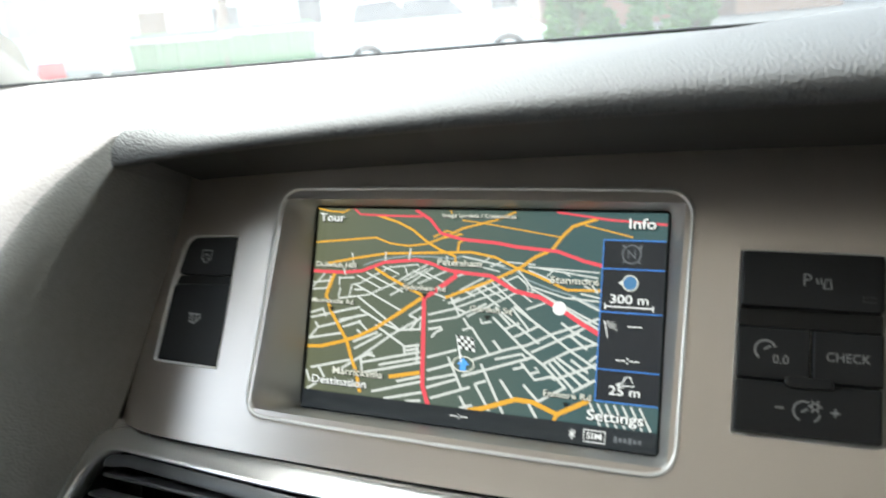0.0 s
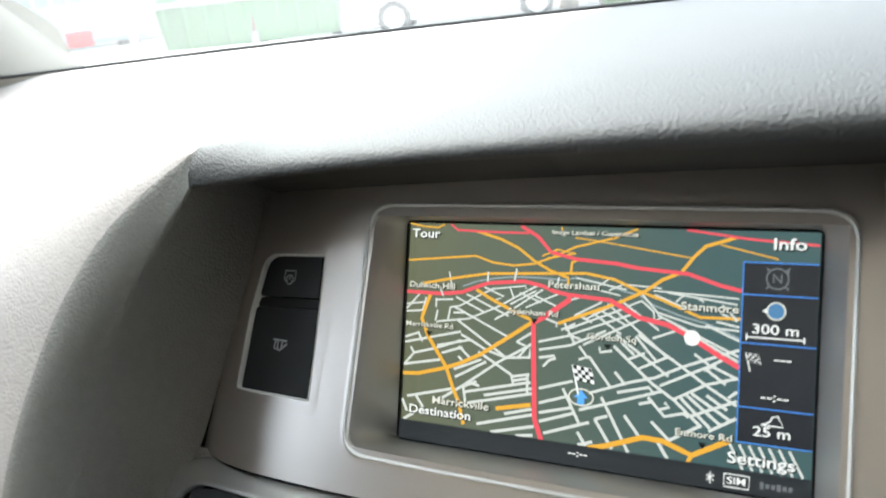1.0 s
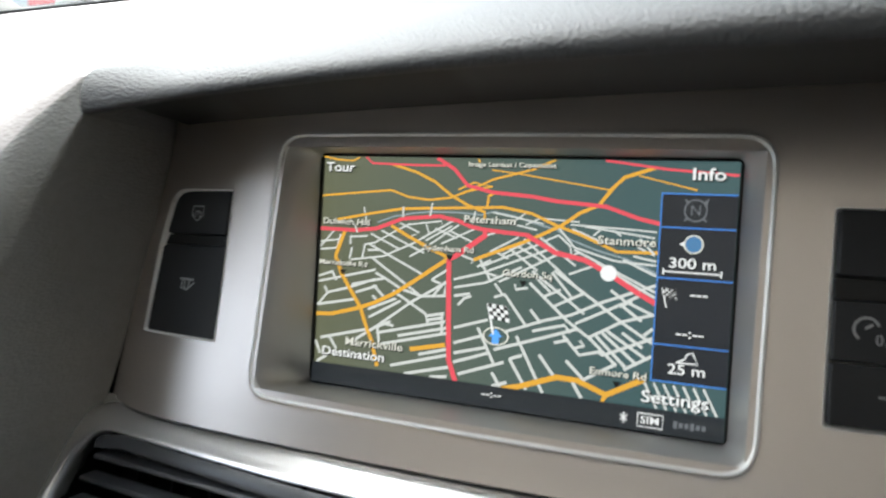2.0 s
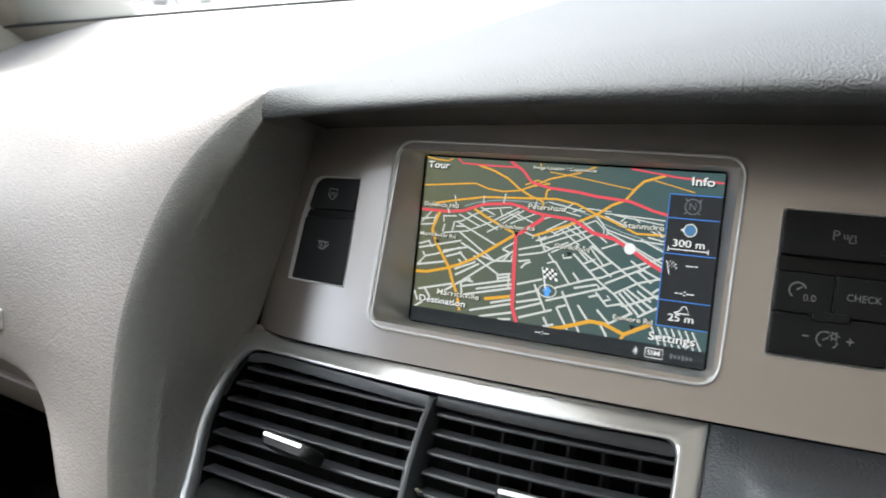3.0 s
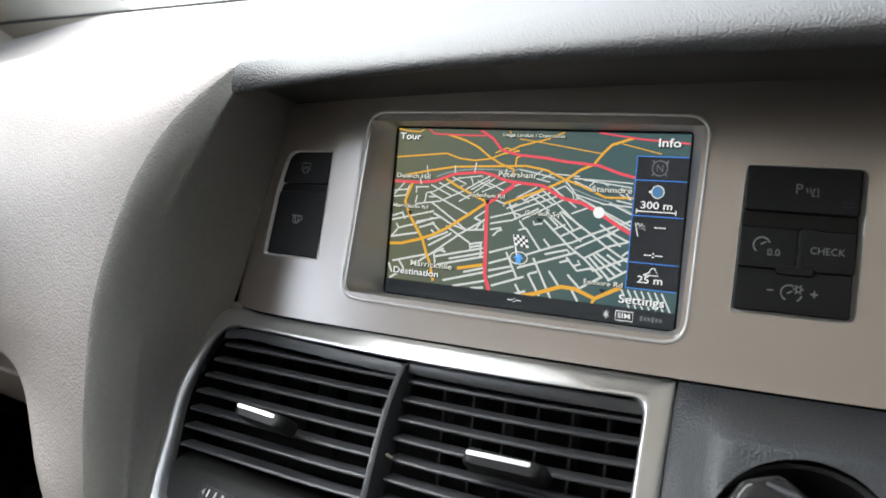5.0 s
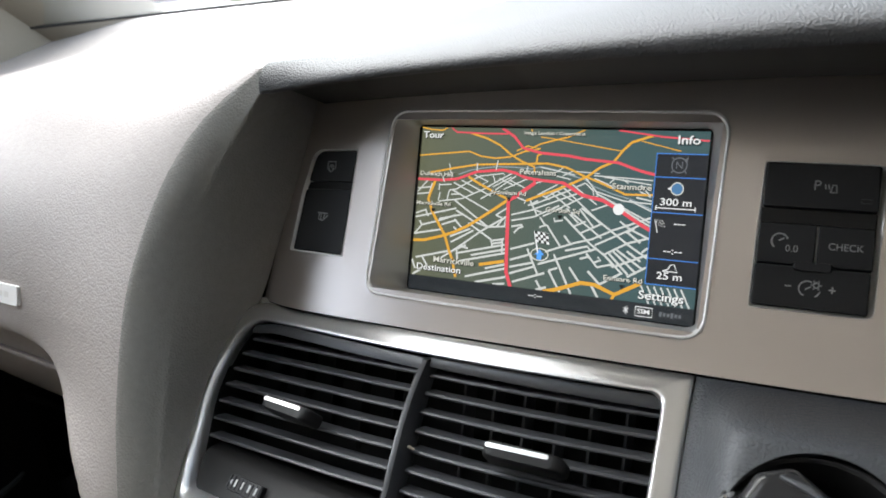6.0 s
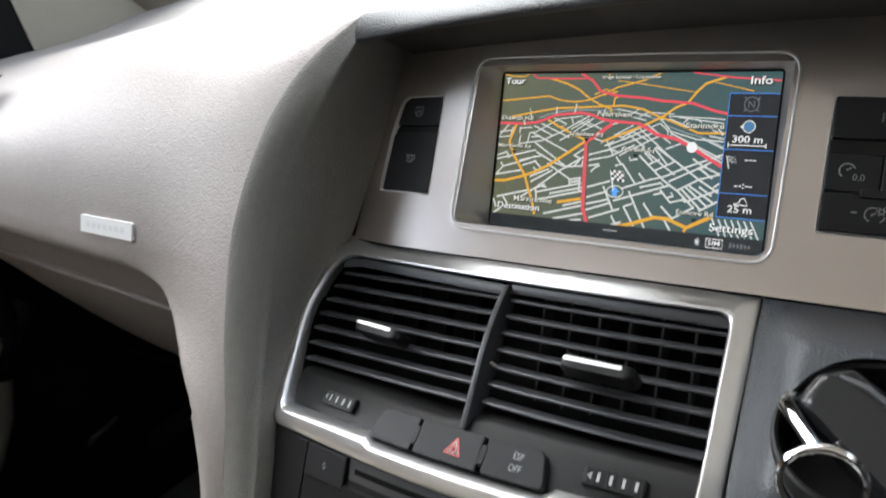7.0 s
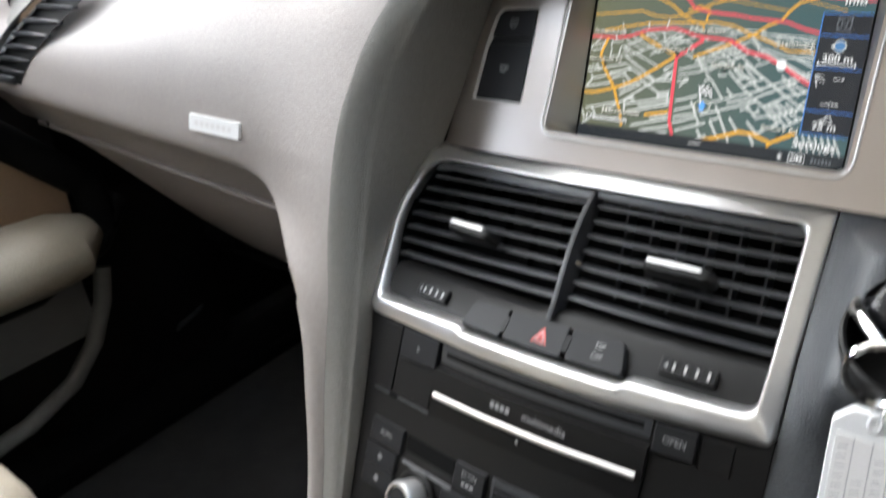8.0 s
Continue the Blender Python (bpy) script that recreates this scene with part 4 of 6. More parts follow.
step = rounded([(-0.0622, -0.0344), (-0.0291, -0.0338), (-0.0290, -0.0375), (-0.0640, -0.0385)], [0.0008] * 4, 3, 1)
button(left_bank, fascia_y, -0.064, -0.029, -0.0385, -0.0338, 0.0004, shape=step, name="ledge", mat=BLACK, depth=0.0012)
low_b = rounded([(-0.0641, -0.0386), (-0.0290, -0.0377), (-0.0282, -0.0731), (-0.0656, -0.0731)], [0.002, 0.001, 0.001, 0.001], 4, 3)
b, m = button(left_bank, fascia_y, -0.0656, -0.0282, -0.0731, -0.0377, 0.0016, shape=low_b, name="lower_button", depth=0.0014)
icon(b, m @ pose(-0.0005, 0, 0.0015), [[(-3.8, 2.4), (4.0, 2.2)], [(-2.2, 2.2), (-2.6, -1.2), (0.8, -1.8), (4.4, 1.2)], [(-1, 2.2), (-0.6, -1.4)], [(1.8, 2), (1.2, -0.8)]], 0.0008)

right_bank = thing("switch_bank", "square bank of four black buttons with white symbols", "switch panel", (0.2, -0.02, 1.07), "switch banks on the fascia")
well = rounded([(0.1808, -0.0150), (0.2246, -0.0147), (0.2252, -0.0738), (0.1808, -0.0738)], [0.0012, 0.004, 0.004, 0.0012], 5, 4)
recess(right_bank, well, fascia_y, 0.0026, 0.0008, 0.0022)
b, m = button(right_bank, fascia_y, 0.1813, 0.2229, -0.0334, -0.0153, 0.0030, 0.0012, name="parking_button")
lettering("P", 0.0058, m @ pose(-0.0014, -0.0001, 0), DIMPRINT, b)
icon(b, m @ pose(0.0165, 0, -0.0052), [[(-1.8, -0.8), (1.8, -0.8), (1.8, 0.8), (-1.8, 0.8), (-1.8, -0.8)]], 0.00025, GREYP, "signal_lamp")
icon(b, m @ pose(0.0028, 0, -0.0008), [[(-1.4, 1.6), (-1.0, -0.4)], [(-0.2, 1.6), (0.2, -0.4)], [(0.6, -1.6), (1.4, 1.4), (2.6, 1.4), (3.0, -1.6), (0.6, -1.6)]], 0.0005)
button(right_bank, fascia_y, 0.1810, 0.2230, -0.0396, -0.0337, 0.0008, 0.0006, name="ledge", mat=BLACK)
b, m = button(right_bank, fascia_y, 0.1812, 0.2026, -0.0562, -0.0399, 0.0026, 0.0008, name="trip_button")
icon(b, m @ pose(-0.0012, 0, 0.0008), [arc_path(-1.2, 0, 3.1, 20, 235), [(-1.6, 0.2), (0.4, 1.4)]], 0.00065)
lettering("0.0", 0.0040, m @ pose(0.0022, -0.0001, -0.0020), DIMPRINT, b)
b, m = button(right_bank, fascia_y, 0.2032, 0.2231, -0.0562, -0.0399, 0.0026, 0.0008, name="check_button")
lettering("CHECK", 0.0040, m @ pose(0, -0.0001, 0), DIMPRINT, b, wide=0.95)
b, m = button(right_bank, fascia_y, 0.1812, 0.2230, -0.0731, -0.0566, 0.0026, 0.0010, name="dimmer_button")
icon(b, m, [[(-9, 0.2), (-6.6, 0.2)], arc_path(-0.8, -0.2, 3.0, 60, 250), [(-1.6, -0.6), (0.4, 0.6)], arc_path(2.4, 1.4, 1.0, 0, 360), arc_path(0.6, -0.4, 3.2, -60, -10), [(6.8, 0), (9.4, 0)], [(8.1, -1.3), (8.1, 1.3)]] + [[(2.4 + 1.4 * math.cos(k), 1.4 + 1.4 * math.sin(k)), (2.4 + 2.0 * math.cos(k), 1.4 + 2.0 * math.sin(k))] for k in (0, 1.05, 2.1, 3.14, 4.2, 5.24)], 0.00055)
button(right_bank, fascia_y, 0.1955, 0.2095, -0.0583, -0.0548, 0.0040, 0.0014, name="rib")


# ---- air vents ----
vents = thing("air_vents", "twin black slatted air vents in a satin aluminium surround", "air vent", (0.04, -0.05, 0.95))
# both outlines dip below the button row
OUT = [(-0.104, -0.1068), (0.1632, -0.1050), (0.1700, -0.2062), (0.1030, -0.2092), (0.0980, -0.2096), (-0.0010, -0.2110), (-0.0060, -0.2110), (-0.0830, -0.2115), (-0.1105, -0.150)]
INN = [(-0.0920, -0.1165), (0.1525, -0.1140), (0.1592, -0.1942), (0.1024, -0.1955), (0.0976, -0.1986), (-0.0004, -0.2008), (-0.0060, -0.1982), (-0.0752, -0.2000), (-0.0985, -0.152)]


def on_vent(outline, proud):
    return [(p[0], vent_y(p[0], p[1]) - proud, p[1]) for p in outline]


outer_line = rounded(OUT, [0.026, 0.0015, 0.004, 0.01, 0.01, 0.01, 0.01, 0.012, 0.05], 8, 12)
inner_line = rounded(INN, [0.022, 0.008, 0.006, 0.0020, 0.0028, 0.0028, 0.0020, 0.006, 0.05], 8, 12)


# the foot without the dip, which only the bead follows
straight_line = [p.copy() for p in inner_line]
for p in straight_line:
    if p.y < -0.19 and -0.065 < p.x < 0.145:
        p.y = -0.1998 + 0.0053 * (p.x + 0.065) / 0.21


def mixed(s):
    return [a.lerp(b, s) + (c - b) * smoothstep(0.5, 0.85, s) for a, b, c in zip(outer_line, straight_line, inner_line)]


def band_ring(share, upper, lower):
    """One line round the surround: its height over the vent along the top and sides, and along the foot, which stands steeper."""
    ring = []
    for p, q in zip(mixed(share), inner_line):
        w = smoothstep(-0.165, -0.192, q[1])
        ring.append((p[0], vent_y(p[0], p[1]) - upper * (1 - w) - lower * w, p[1]))
    return ring


PROFILE = [(0.0, -0.007, -0.007), (0.0, 0.0008, 0.0004), (0.03, 0.0014, 0.0012), (0.12, 0.0020, 0.0022), (0.25, 0.0025, 0.0032), (0.40, 0.0029, 0.0042), (0.55, 0.0032, 0.0050),
           (0.68, 0.0037, 0.0058), (0.76, 0.0040, 0.0062), (0.84, 0.0037, 0.0060), (0.91, 0.0026, 0.0048), (0.97, 0.0006, 0.0020), (1.0, -0.0012, -0.0004), (1.0, -0.006, -0.006)]
part("surround", lofted([band_ring(*p) for p in PROFILE]), SATIN, vents, "satin aluminium surround")
arc = sorted((-p[1], p[0]) for p in outer_line if p[0] < -0.06 and p[1] > -0.150)
backing = []
for k in range(15):
    z = -0.1045 - 0.044 * k / 14
    edge = between([q[0] for q in arc], [q[1] for q in arc], -z) + 0.004
    backing.append([(x, vent_y(x, z) + 0.0028, z) for x in [-0.112 + (edge + 0.112) * j / 10 for j in range(11)]])
part("corner_backing", lofted(backing, False), BAND, vents, "grey panel behind the surround's corner")
# the shade behind the slats is put into the duct's colour
part("duct", lofted([on_vent(inner_line, -0.004), [(p[0], vent_y(p[0], p[1]) + 0.038, p[1] + 0.006) for p in inner_line]], True, False, True), PIT, vents, "duct in near-black for its shade")


def vent_left(z):
    """The inner outline's left side."""
    return between([0.114, 0.118, 0.125, 0.135, 0.150, 0.165, 0.185, 0.1995], [-0.075, -0.0835, -0.0895, -0.0930, -0.0945, -0.0915, -0.0830, -0.0760], -z)


def blade(x0, x1, height, slope, depth=0.0085, thick=0.0020, tilt=0.08):
    """A louvre blade that follows the vent's curve, its front edge rounded."""
    loops = []
    n = 14
    for k in range(n + 1):
        x = x0 + (x1 - x0) * k / n
        z = height + slope * (x - (x0 + x1) / 2)
        y = vent_y(x, z) + 0.0035
        sec = [(0.0, 0.0), (0.0006, thick * 0.42), (0.002, thick * 0.5), (depth, thick * 0.3), (depth, -thick * 0.3), (0.002, -thick * 0.5), (0.0006, -thick * 0.42)]
        loops.append([(x, y + a * math.cos(tilt), z + b + a * math.sin(tilt)) for a, b in sec])
    return lofted(loops, True, True, True)


def divider_x(z):
    return 0.0412 + 0.0065 * smoothstep(-0.118, -0.182, z)


for k in range(7):
    z = -0.1257 - 0.00825 * k
    part("slat", blade(vent_left(z) + 0.002, divider_x(z) - 0.002, z, 0.029 + 0.0015 * k), GREYP, vents)
    z = -0.1236 - 0.00803 * k
    part("slat", blade(divider_x(z) + 0.003, 0.1535 + 0.05 * (-0.12 - z), z, 0.010 - 0.003 * k), GREYP, vents)
for x in [0.060 + 0.0155 * k for k in range(6)]:
    part("vane", box(x - 0.0006, x + 0.0006, vent_y(x, -0.15) + 0.027, vent_y(x, -0.15) + 0.038, -0.182, -0.121, 0.0), GREYP, vents)
# these vanes are blackened too, as if lost in the duct's shade
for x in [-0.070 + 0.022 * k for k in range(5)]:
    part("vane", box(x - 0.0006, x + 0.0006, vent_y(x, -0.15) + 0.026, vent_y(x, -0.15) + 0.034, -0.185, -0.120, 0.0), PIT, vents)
for sgn, (x0, x1) in (("l", (-0.088, 0.041)), ("r", (0.043, 0.1525))):
    # the upper lip over the slats
    loops = []
    for k in range(25):
        x = x0 + (x1 - x0) * k / 24
        zt = -0.1148 - 0.0022 * smoothstep(-0.07, -0.088, x) - (0.0016 if sgn == "l" else 0)
        loops.append([(x, vent_y(x, zt) + 0.0005, zt), (x, vent_y(x, zt - 0.003) + 0.0004, zt - 0.003), (x, vent_y(x, zt - 0.0052) + 0.0016, zt - 0.0052), (x, vent_y(x, zt) + 0.02, zt - 0.004)])
    part("upper_lip", lofted(loops, False), GREYP, vents)
loops = []
for k in range(41):
    x = -0.0795 + 0.2385 * k / 40
    top = -0.1815 + 0.0045 * smoothstep(0.030, 0.060, x)
    low = -0.2015 + 0.0055 * smoothstep(-0.07, 0.15, x)
    loops.append([(x, vent_y(x, top) + 0.02, top + 0.002), (x, vent_y(x, top) + 0.0035, top), (x, vent_y(x, top - 0.002) + 0.0010, top - 0.002), (x, vent_y(x, low) + 0.0016, low)])
part("lower_strip", lofted(loops, False), BLACK, vents, "black strip under the slats")
# the bowed divider
loops = []
for k in range(21):
    z = -0.1165 - 0.0660 * k / 20
    x = divider_x(z)
    lift = 0.0028 + 0.0036 * math.sin(math.pi * k / 20)
    w = 0.0020
    y = vent_y(x, z)
    loops.append([(x - w, y + 0.01, z), (x - w, y - lift + 0.002, z), (x - w * 0.6, y - lift + 0.0003, z), (x + w * 0.2, y - lift, z), (x + w * 0.8, y - lift + 0.0006, z), (x + w, y - lift + 0.0025, z), (x + w, y + 0.01, z)])
part("divider", lofted(loops, True, True, True), GREYP, vents, "bowed black divider")


def vent_knob(x, z, width):
    """A sliding knob on a slat with a bright inlay."""
    m = stand(vent_y, x, z, 0.0)
    h = 0.0041
    shape = rounded([(-width / 2, -h * 0.9), (width / 2, -h), (width / 2, h * 0.75), (-width / 2, h)], [0.003, 0.004, 0.004, 0.003], 5, 3)
    bm = plate(shape, 0.0075, 0.0034, m=m @ pose(0, -0.0048, 0))
    k = part("knob", bm, BLACK, vents, "black sliding knob")
    inlay = rrect(-width * 0.46, width * 0.33, 0.0002, 0.0022, 0.0010, 4, 3)
    part("inlay", plate(inlay, 0.0007, 0.0005, m=m @ pose(0, -0.0117, 0)), INLAY, k, "chrome inlay")


vent_knob(-0.0232, -0.1545, 0.036)
vent_knob(0.1068, -0.1482, 0.036)


def thumb_wheel(x, z, width, height):
    """A ribbed thumb wheel in the strip, with white marks."""
    m = stand(vent_y, x, z, 0.0)
    w = part("thumb_wheel", plate(rrect(-width / 2, width / 2, -height / 2, height / 2, 0.0014, 4, 2), 0.0016, 0.0008, m=m), BLACK, vents, "ribbed thumb wheel")
    for k in range(9):
        u = -width * 0.44 + width * 0.88 * k / 8
        part("rib", box(u - 0.00045, u + 0.00045, -0.0019, -0.0012, -height * 0.40, height * 0.40, 0.0, m=m), SOFTBLACK, w)
    for k in range(4):
        u = (-0.24 + 0.2 * k) * width
        part("mark", box(u - 0.0006, u + 0.0006, -0.0020, -0.0014, -height * 0.24, height * 0.24, 0.0, m=m), PRINT, w, "white mark")
    tri = bmesh.new()
    tri.faces.new([tri.verts.new(m @ Vector(p)) for p in ((-width * 0.42, -0.0020, 0), (-width * 0.35, -0.0020, height * 0.22), (-width * 0.35, -0.0020, -height * 0.22))])
    part("mark", tri, DIMPRINT, w, smooth=False)


thumb_wheel(-0.0375, -0.1905, 0.0265, 0.0078)
thumb_wheel(0.1260, -0.1868, 0.0275, 0.0082)
crumb = thing("lint_speck", "tiny pale brown speck of lint on the vent", "lint", (0.05, -0.1, 1.0))
part("fluff", tube([(0.0475, vent_y(0.0475, -0.1545) + 0.0022, -0.1535), (0.0490, vent_y(0.049, -0.1545) + 0.001, -0.1530), (0.0505, vent_y(0.05, -0.1545) + 0.0016, -0.1538), (0.0522, vent_y(0.052, -0.1545) + 0.001, -0.1534)], [0.0003, 0.0008, 0.0007, 0.0002], 6), BEIGE, crumb)

# the button row over the surround's lower edge
row = thing("button_row", "row of three black buttons with a red hazard triangle", "switch panel", (0.05, -0.1, 0.95))
ROW_Z = lambda x: -0.1925 + 0.028 * (x - 0.048)
shapes = [
    rounded([(-0.0010, -0.1856), (0.0245, -0.1850), (0.0252, -0.1993), (-0.0035, -0.1999)], [0.005, 0.001, 0.001, 0.002], 5, 2),
    rounded([(0.0262, -0.1850), (0.0632, -0.1838), (0.0645, -0.1983), (0.0268, -0.1991)], [0.001] * 4, 5, 2),
    rounded([(0.0652, -0.1837), (0.0940, -0.1828), (0.0990, -0.1973), (0.0665, -0.1982)], [0.001, 0.005, 0.003, 0.001], 5, 2)]
names = ["blank_button", "hazard_button", "esp_button"]
places = []
for nm, sh in zip(names, shapes):
    x0, x1 = min(p[0] for p in sh), max(p[0] for p in sh)
    z0, z1 = min(p[1] for p in sh), max(p[1] for p in sh)
    b, m = button(row, vent_y, x0, x1, z0, z1, 0.0034, shape=sh, name=nm)
    places.append((b, m))
for x in (0.0255, 0.0650):
    z = ROW_Z(x) + 0.0006
    button(row, vent_y, x - 0.0016, x + 0.0016, z - 0.0042, z + 0.0042, 0.0039, 0.0006, name="web", mat=BLACK)
b, m = places[1]
tri = lambda r, z=0.0: [(r * math.cos(radians(90 + 120 * k)), z + r * math.sin(radians(90 + 120 * k))) for k in (0, 1, 2, 3)]
icon(b, m @ pose(0.0040, 0, -0.0014), [tri(5.2), ], 0.0008, REDPRINT, "hazard_triangle")
icon(b, m @ pose(0.0040, 0, -0.0014), [tri(3.6)], 0.0004, PRINT, "hazard_triangle")
icon(b, m @ pose(0.0040, 0, -0.0014), [tri(2.0)], 0.0009, REDPRINT, "hazard_triangle")
b, m = places[2]
lettering("ESP", 0.0046, m @ pose(0.001, -0.0001, 0.0030), DIMPRINT, b, wide=0.8)
lettering("OFF", 0.0046, m @ pose(0.001, -0.0001, -0.0026), DIMPRINT, b, wide=0.8)

# ---- radio and climate panel ----
def tip_z(x, z):
    return z + 0.030 * (x - 0.05)


radio = thing("radio_unit", "black radio unit with a disc slot and a bright trim bar", "car radio", (0.05, -0.1, 0.85))
EDGE_L = spline([0.20, 0.225, 0.26, 0.33, 0.42], [-0.0835, -0.0785, -0.0745, -0.0700, -0.066])
sheet = []
for k in range(30):
    z = -0.203 - 0.142 * k / 29
    x0 = EDGE_L(-z)
    sheet.append([(x0 + (0.1705 - x0) * j / 30, radio_y(x0 + (0.1705 - x0) * j / 30, z), z) for j in range(31)])
part("face", lofted(sheet, False), BLACK, radio, "black plastic face")


def radio_plate(name, x0, x1, z0, z1, proud, r=0.0008, mat=None, parent=None):
    sh = [(p[0], tip_z(p[0], p[1])) for p in rrect(x0, x1, z0, z1, r, 4, 2)]
    return button(parent or radio, radio_y, x0, x1, tip_z((x0 + x1) / 2, z0), tip_z((x0 + x1) / 2, z1), proud, shape=sh, name=name, mat=mat or BLACK)


def curved_bar(name, x0, x1, z, half, proud, mat, parent):
    loops = []
    for k in range(25):
        x = x0 + (x1 - x0) * k / 24
        zz = tip_z(x, z)
        y = radio_y(x, zz)
        loops.append([(x, y + 0.002, zz - half), (x, y - proud * 0.7, zz - half), (x, y - proud, zz - half * 0.4), (x, y - proud, zz + half * 0.4), (x, y - proud * 0.7, zz + half), (x, y + 0.002, zz + half)])
    return part(name, lofted(loops, True, True, True), mat, parent)


def curved_plate(name, x0, x1, z0, z1, proud, mat, parent):
    return curved_bar(name, x0, x1, (z0 + z1) / 2, (z1 - z0) / 2, proud, mat, parent)


b, m = radio_plate("corner_panel", -0.0655, -0.0490, -0.2500, -0.2105, 0.0010, mat=BLACK)
b, m = radio_plate("eject_button", -0.0468, -0.0145, -0.2270, -0.2105, 0.0022, mat=SOFTBLACK)
icon(b, m @ pose(0, 0, 0.0), [[(-1.3, -0.6), (0, 1.6), (1.3, -0.6), (-1.3, -0.6)], [(-1.3, -1.5), (1.3, -1.5)]], 0.0005)
b, m = radio_plate("side_panel", -0.0480, -0.0150, -0.2495, -0.2280, 0.0010, mat=BLACK)
curved_plate("slot_frame", -0.0125, 0.1185, -0.2225, -0.2102, 0.0006, GREYP, radio)
curved_plate("disc_slot", -0.0085, 0.1150, -0.2178, -0.2140, 0.0008, PIT, radio)
curved_plate("disc_flap", -0.0140, 0.1195, -0.2520, -0.2245, 0.0026, BLACK, radio)
curved_bar("trim_bar", -0.0115, 0.1165, -0.2398, 0.0017, 0.0040, INLAY, radio)
for k in range(4):
    mm_ = stand(radio_y, 0.0325 + 0.0034 * k, tip_z(0.035, -0.2312), 0.0033)
    part("maker_bar", box(-0.0012, 0.0012, -0.0002, 0.0001, -0.0014, 0.0016, m=mm_), DIMPRINT, radio, smooth=False)
lettering("multimedia", 0.0060, stand(radio_y, 0.0655, tip_z(0.0655, -0.2314), 0.0036), DIMPRINT, radio)
b, m = radio_plate("open_button", 0.1205, 0.1402, -0.2262, -0.2125, 0.0024, mat=SOFTBLACK)
lettering("OPEN", 0.0048, m @ pose(0, -0.0001, 0), DIMPRINT, b, wide=0.9)
b, m = radio_plate("blank_button", 0.1420, 0.1560, -0.2285, -0.2140, 0.0008, mat=BLACK)
curved_bar("seam", 0.1210, 0.1550, -0.2535, 0.0003, 0.0010, GREYP, radio)
curved_bar("seam", -0.0655, -0.0150, -0.2525, 0.0004, 0.0012, GREYP, radio)
curved_bar("catch", 0.1270, 0.1350, -0.2535, 0.0011, 0.0014, PIT, radio)
curved_bar("bar_notch", 0.0508, 0.0520, -0.2450, 0.0012, 0.0030, DIMPRINT, radio)
curved_bar("catch", -0.0500, -0.0430, -0.2525, 0.0011, 0.0014, PIT, radio)

climate = thing("climate_panel", "black climate control panel with a silver dial", "climate control", (0.0, -0.12, 0.8))
b, m = radio_plate("auto_button", -0.0600, -0.0300, -0.2835, -0.2690, 0.0020, mat=SOFTBLACK, parent=climate)
lettering("AUTO", 0.0044, m @ pose(0, -0.0001, 0), DIMPRINT, b, wide=0.9)
for z0, z1, nm in ((-0.2975, -0.2850, "fan_button"), (-0.3110, -0.2985, "flow_button")):
    b, m = radio_plate(nm, -0.0615, -0.0330, z0, z1, 0.0018, mat=SOFTBLACK, parent=climate)
    icon(b, m, [arc_path(0.0, 0.0, 1.6, 0, 360), [(-2.2, 0), (2.2, 0)], [(0, -2.2), (0, 2.2)]], 0.0007)
curved_plate("display", -0.0270, 0.0130, -0.2850, -0.2700, 0.0002, PIT, climate)
curved_bar("display_sill", -0.0280, 0.0135, -0.2862, 0.0008, 0.0014, GREYP, climate)
b, m = radio_plate("econ_button", 0.0150, 0.0372, -0.2835, -0.2690, 0.0022, mat=SOFTBLACK, parent=climate)
lettering("ECON", 0.0044, m @ pose(0, -0.0001, 0.002), DIMPRINT, b, wide=0.9)
for k in range(3):
    part("bar", box(-0.0045 + 0.0032 * k, -0.0022 + 0.0032 * k, -0.0002, 0.0001, -0.0040, -0.0022, m=m), DIMPRINT, b, smooth=False)
curved_plate("grille_frame", 0.0405, 0.0765, -0.2858, -0.2690, 0.0004, GREYP, climate)
for k in range(5):
    curved_bar("grille_slot", 0.0425, 0.0745, -0.2706 - 0.0034 * k, 0.0011, 0.0010, PIT, climate)
b, m = radio_plate("setup_button", 0.0790, 0.1050, -0.2860, -0.2715, 0.0022, mat=SOFTBLACK, parent=climate)
lettering("SETUP", 0.0044, m @ pose(0, -0.0001, 0), DIMPRINT, b, wide=0.9)
b, m = radio_plate("screen_button", 0.0455, 0.0690, -0.3030, -0.2885, 0.0022, mat=SOFTBLACK, parent=climate)
icon(b, m, [[(-3.4, 1.4), (-1.2, 2.2), (1.2, 2.2), (3.4, 1.4), (2.4, -1.6), (-2.4, -1.6), (-3.4, 1.4)], [(-1, -2.2), (-1, 0.8)], [(1, -2.2), (1, 0.8)]], 0.0006)
b, m = radio_plate("mode_button", 0.0080, 0.0330, -0.3030, -0.2870, 0.0022, mat=SOFTBLACK, parent=climate)
curved_plate("far_display", 0.1080, 0.1480, -0.2900, -0.2740, 0.0002, PIT, climate)
m = stand(radio_y, -0.0115, -0.3045, 0.0)
part("dial_ring", disc_stack([(0.0165, 0.001), (0.0165, -0.0020), (0.0155, -0.0030), (0.0128, -0.0030), (0.0120, -0.001)], 36, m), BLACK, climate, "black dial surround")
knob = part("dial", disc_stack([(0.0118, 0.001), (0.0116, -0.0130), (0.0108, -0.0148), (0.0090, -0.0152), (0.0086, -0.0140)], 36, m), SATIN, climate, "silver dial")
part("dial_cap", disc_stack([(0.0085, -0.012), (0.0084, -0.0142), (0.0075, -0.0146)], 36, m), SOFTBLACK, knob, "black dial cap")
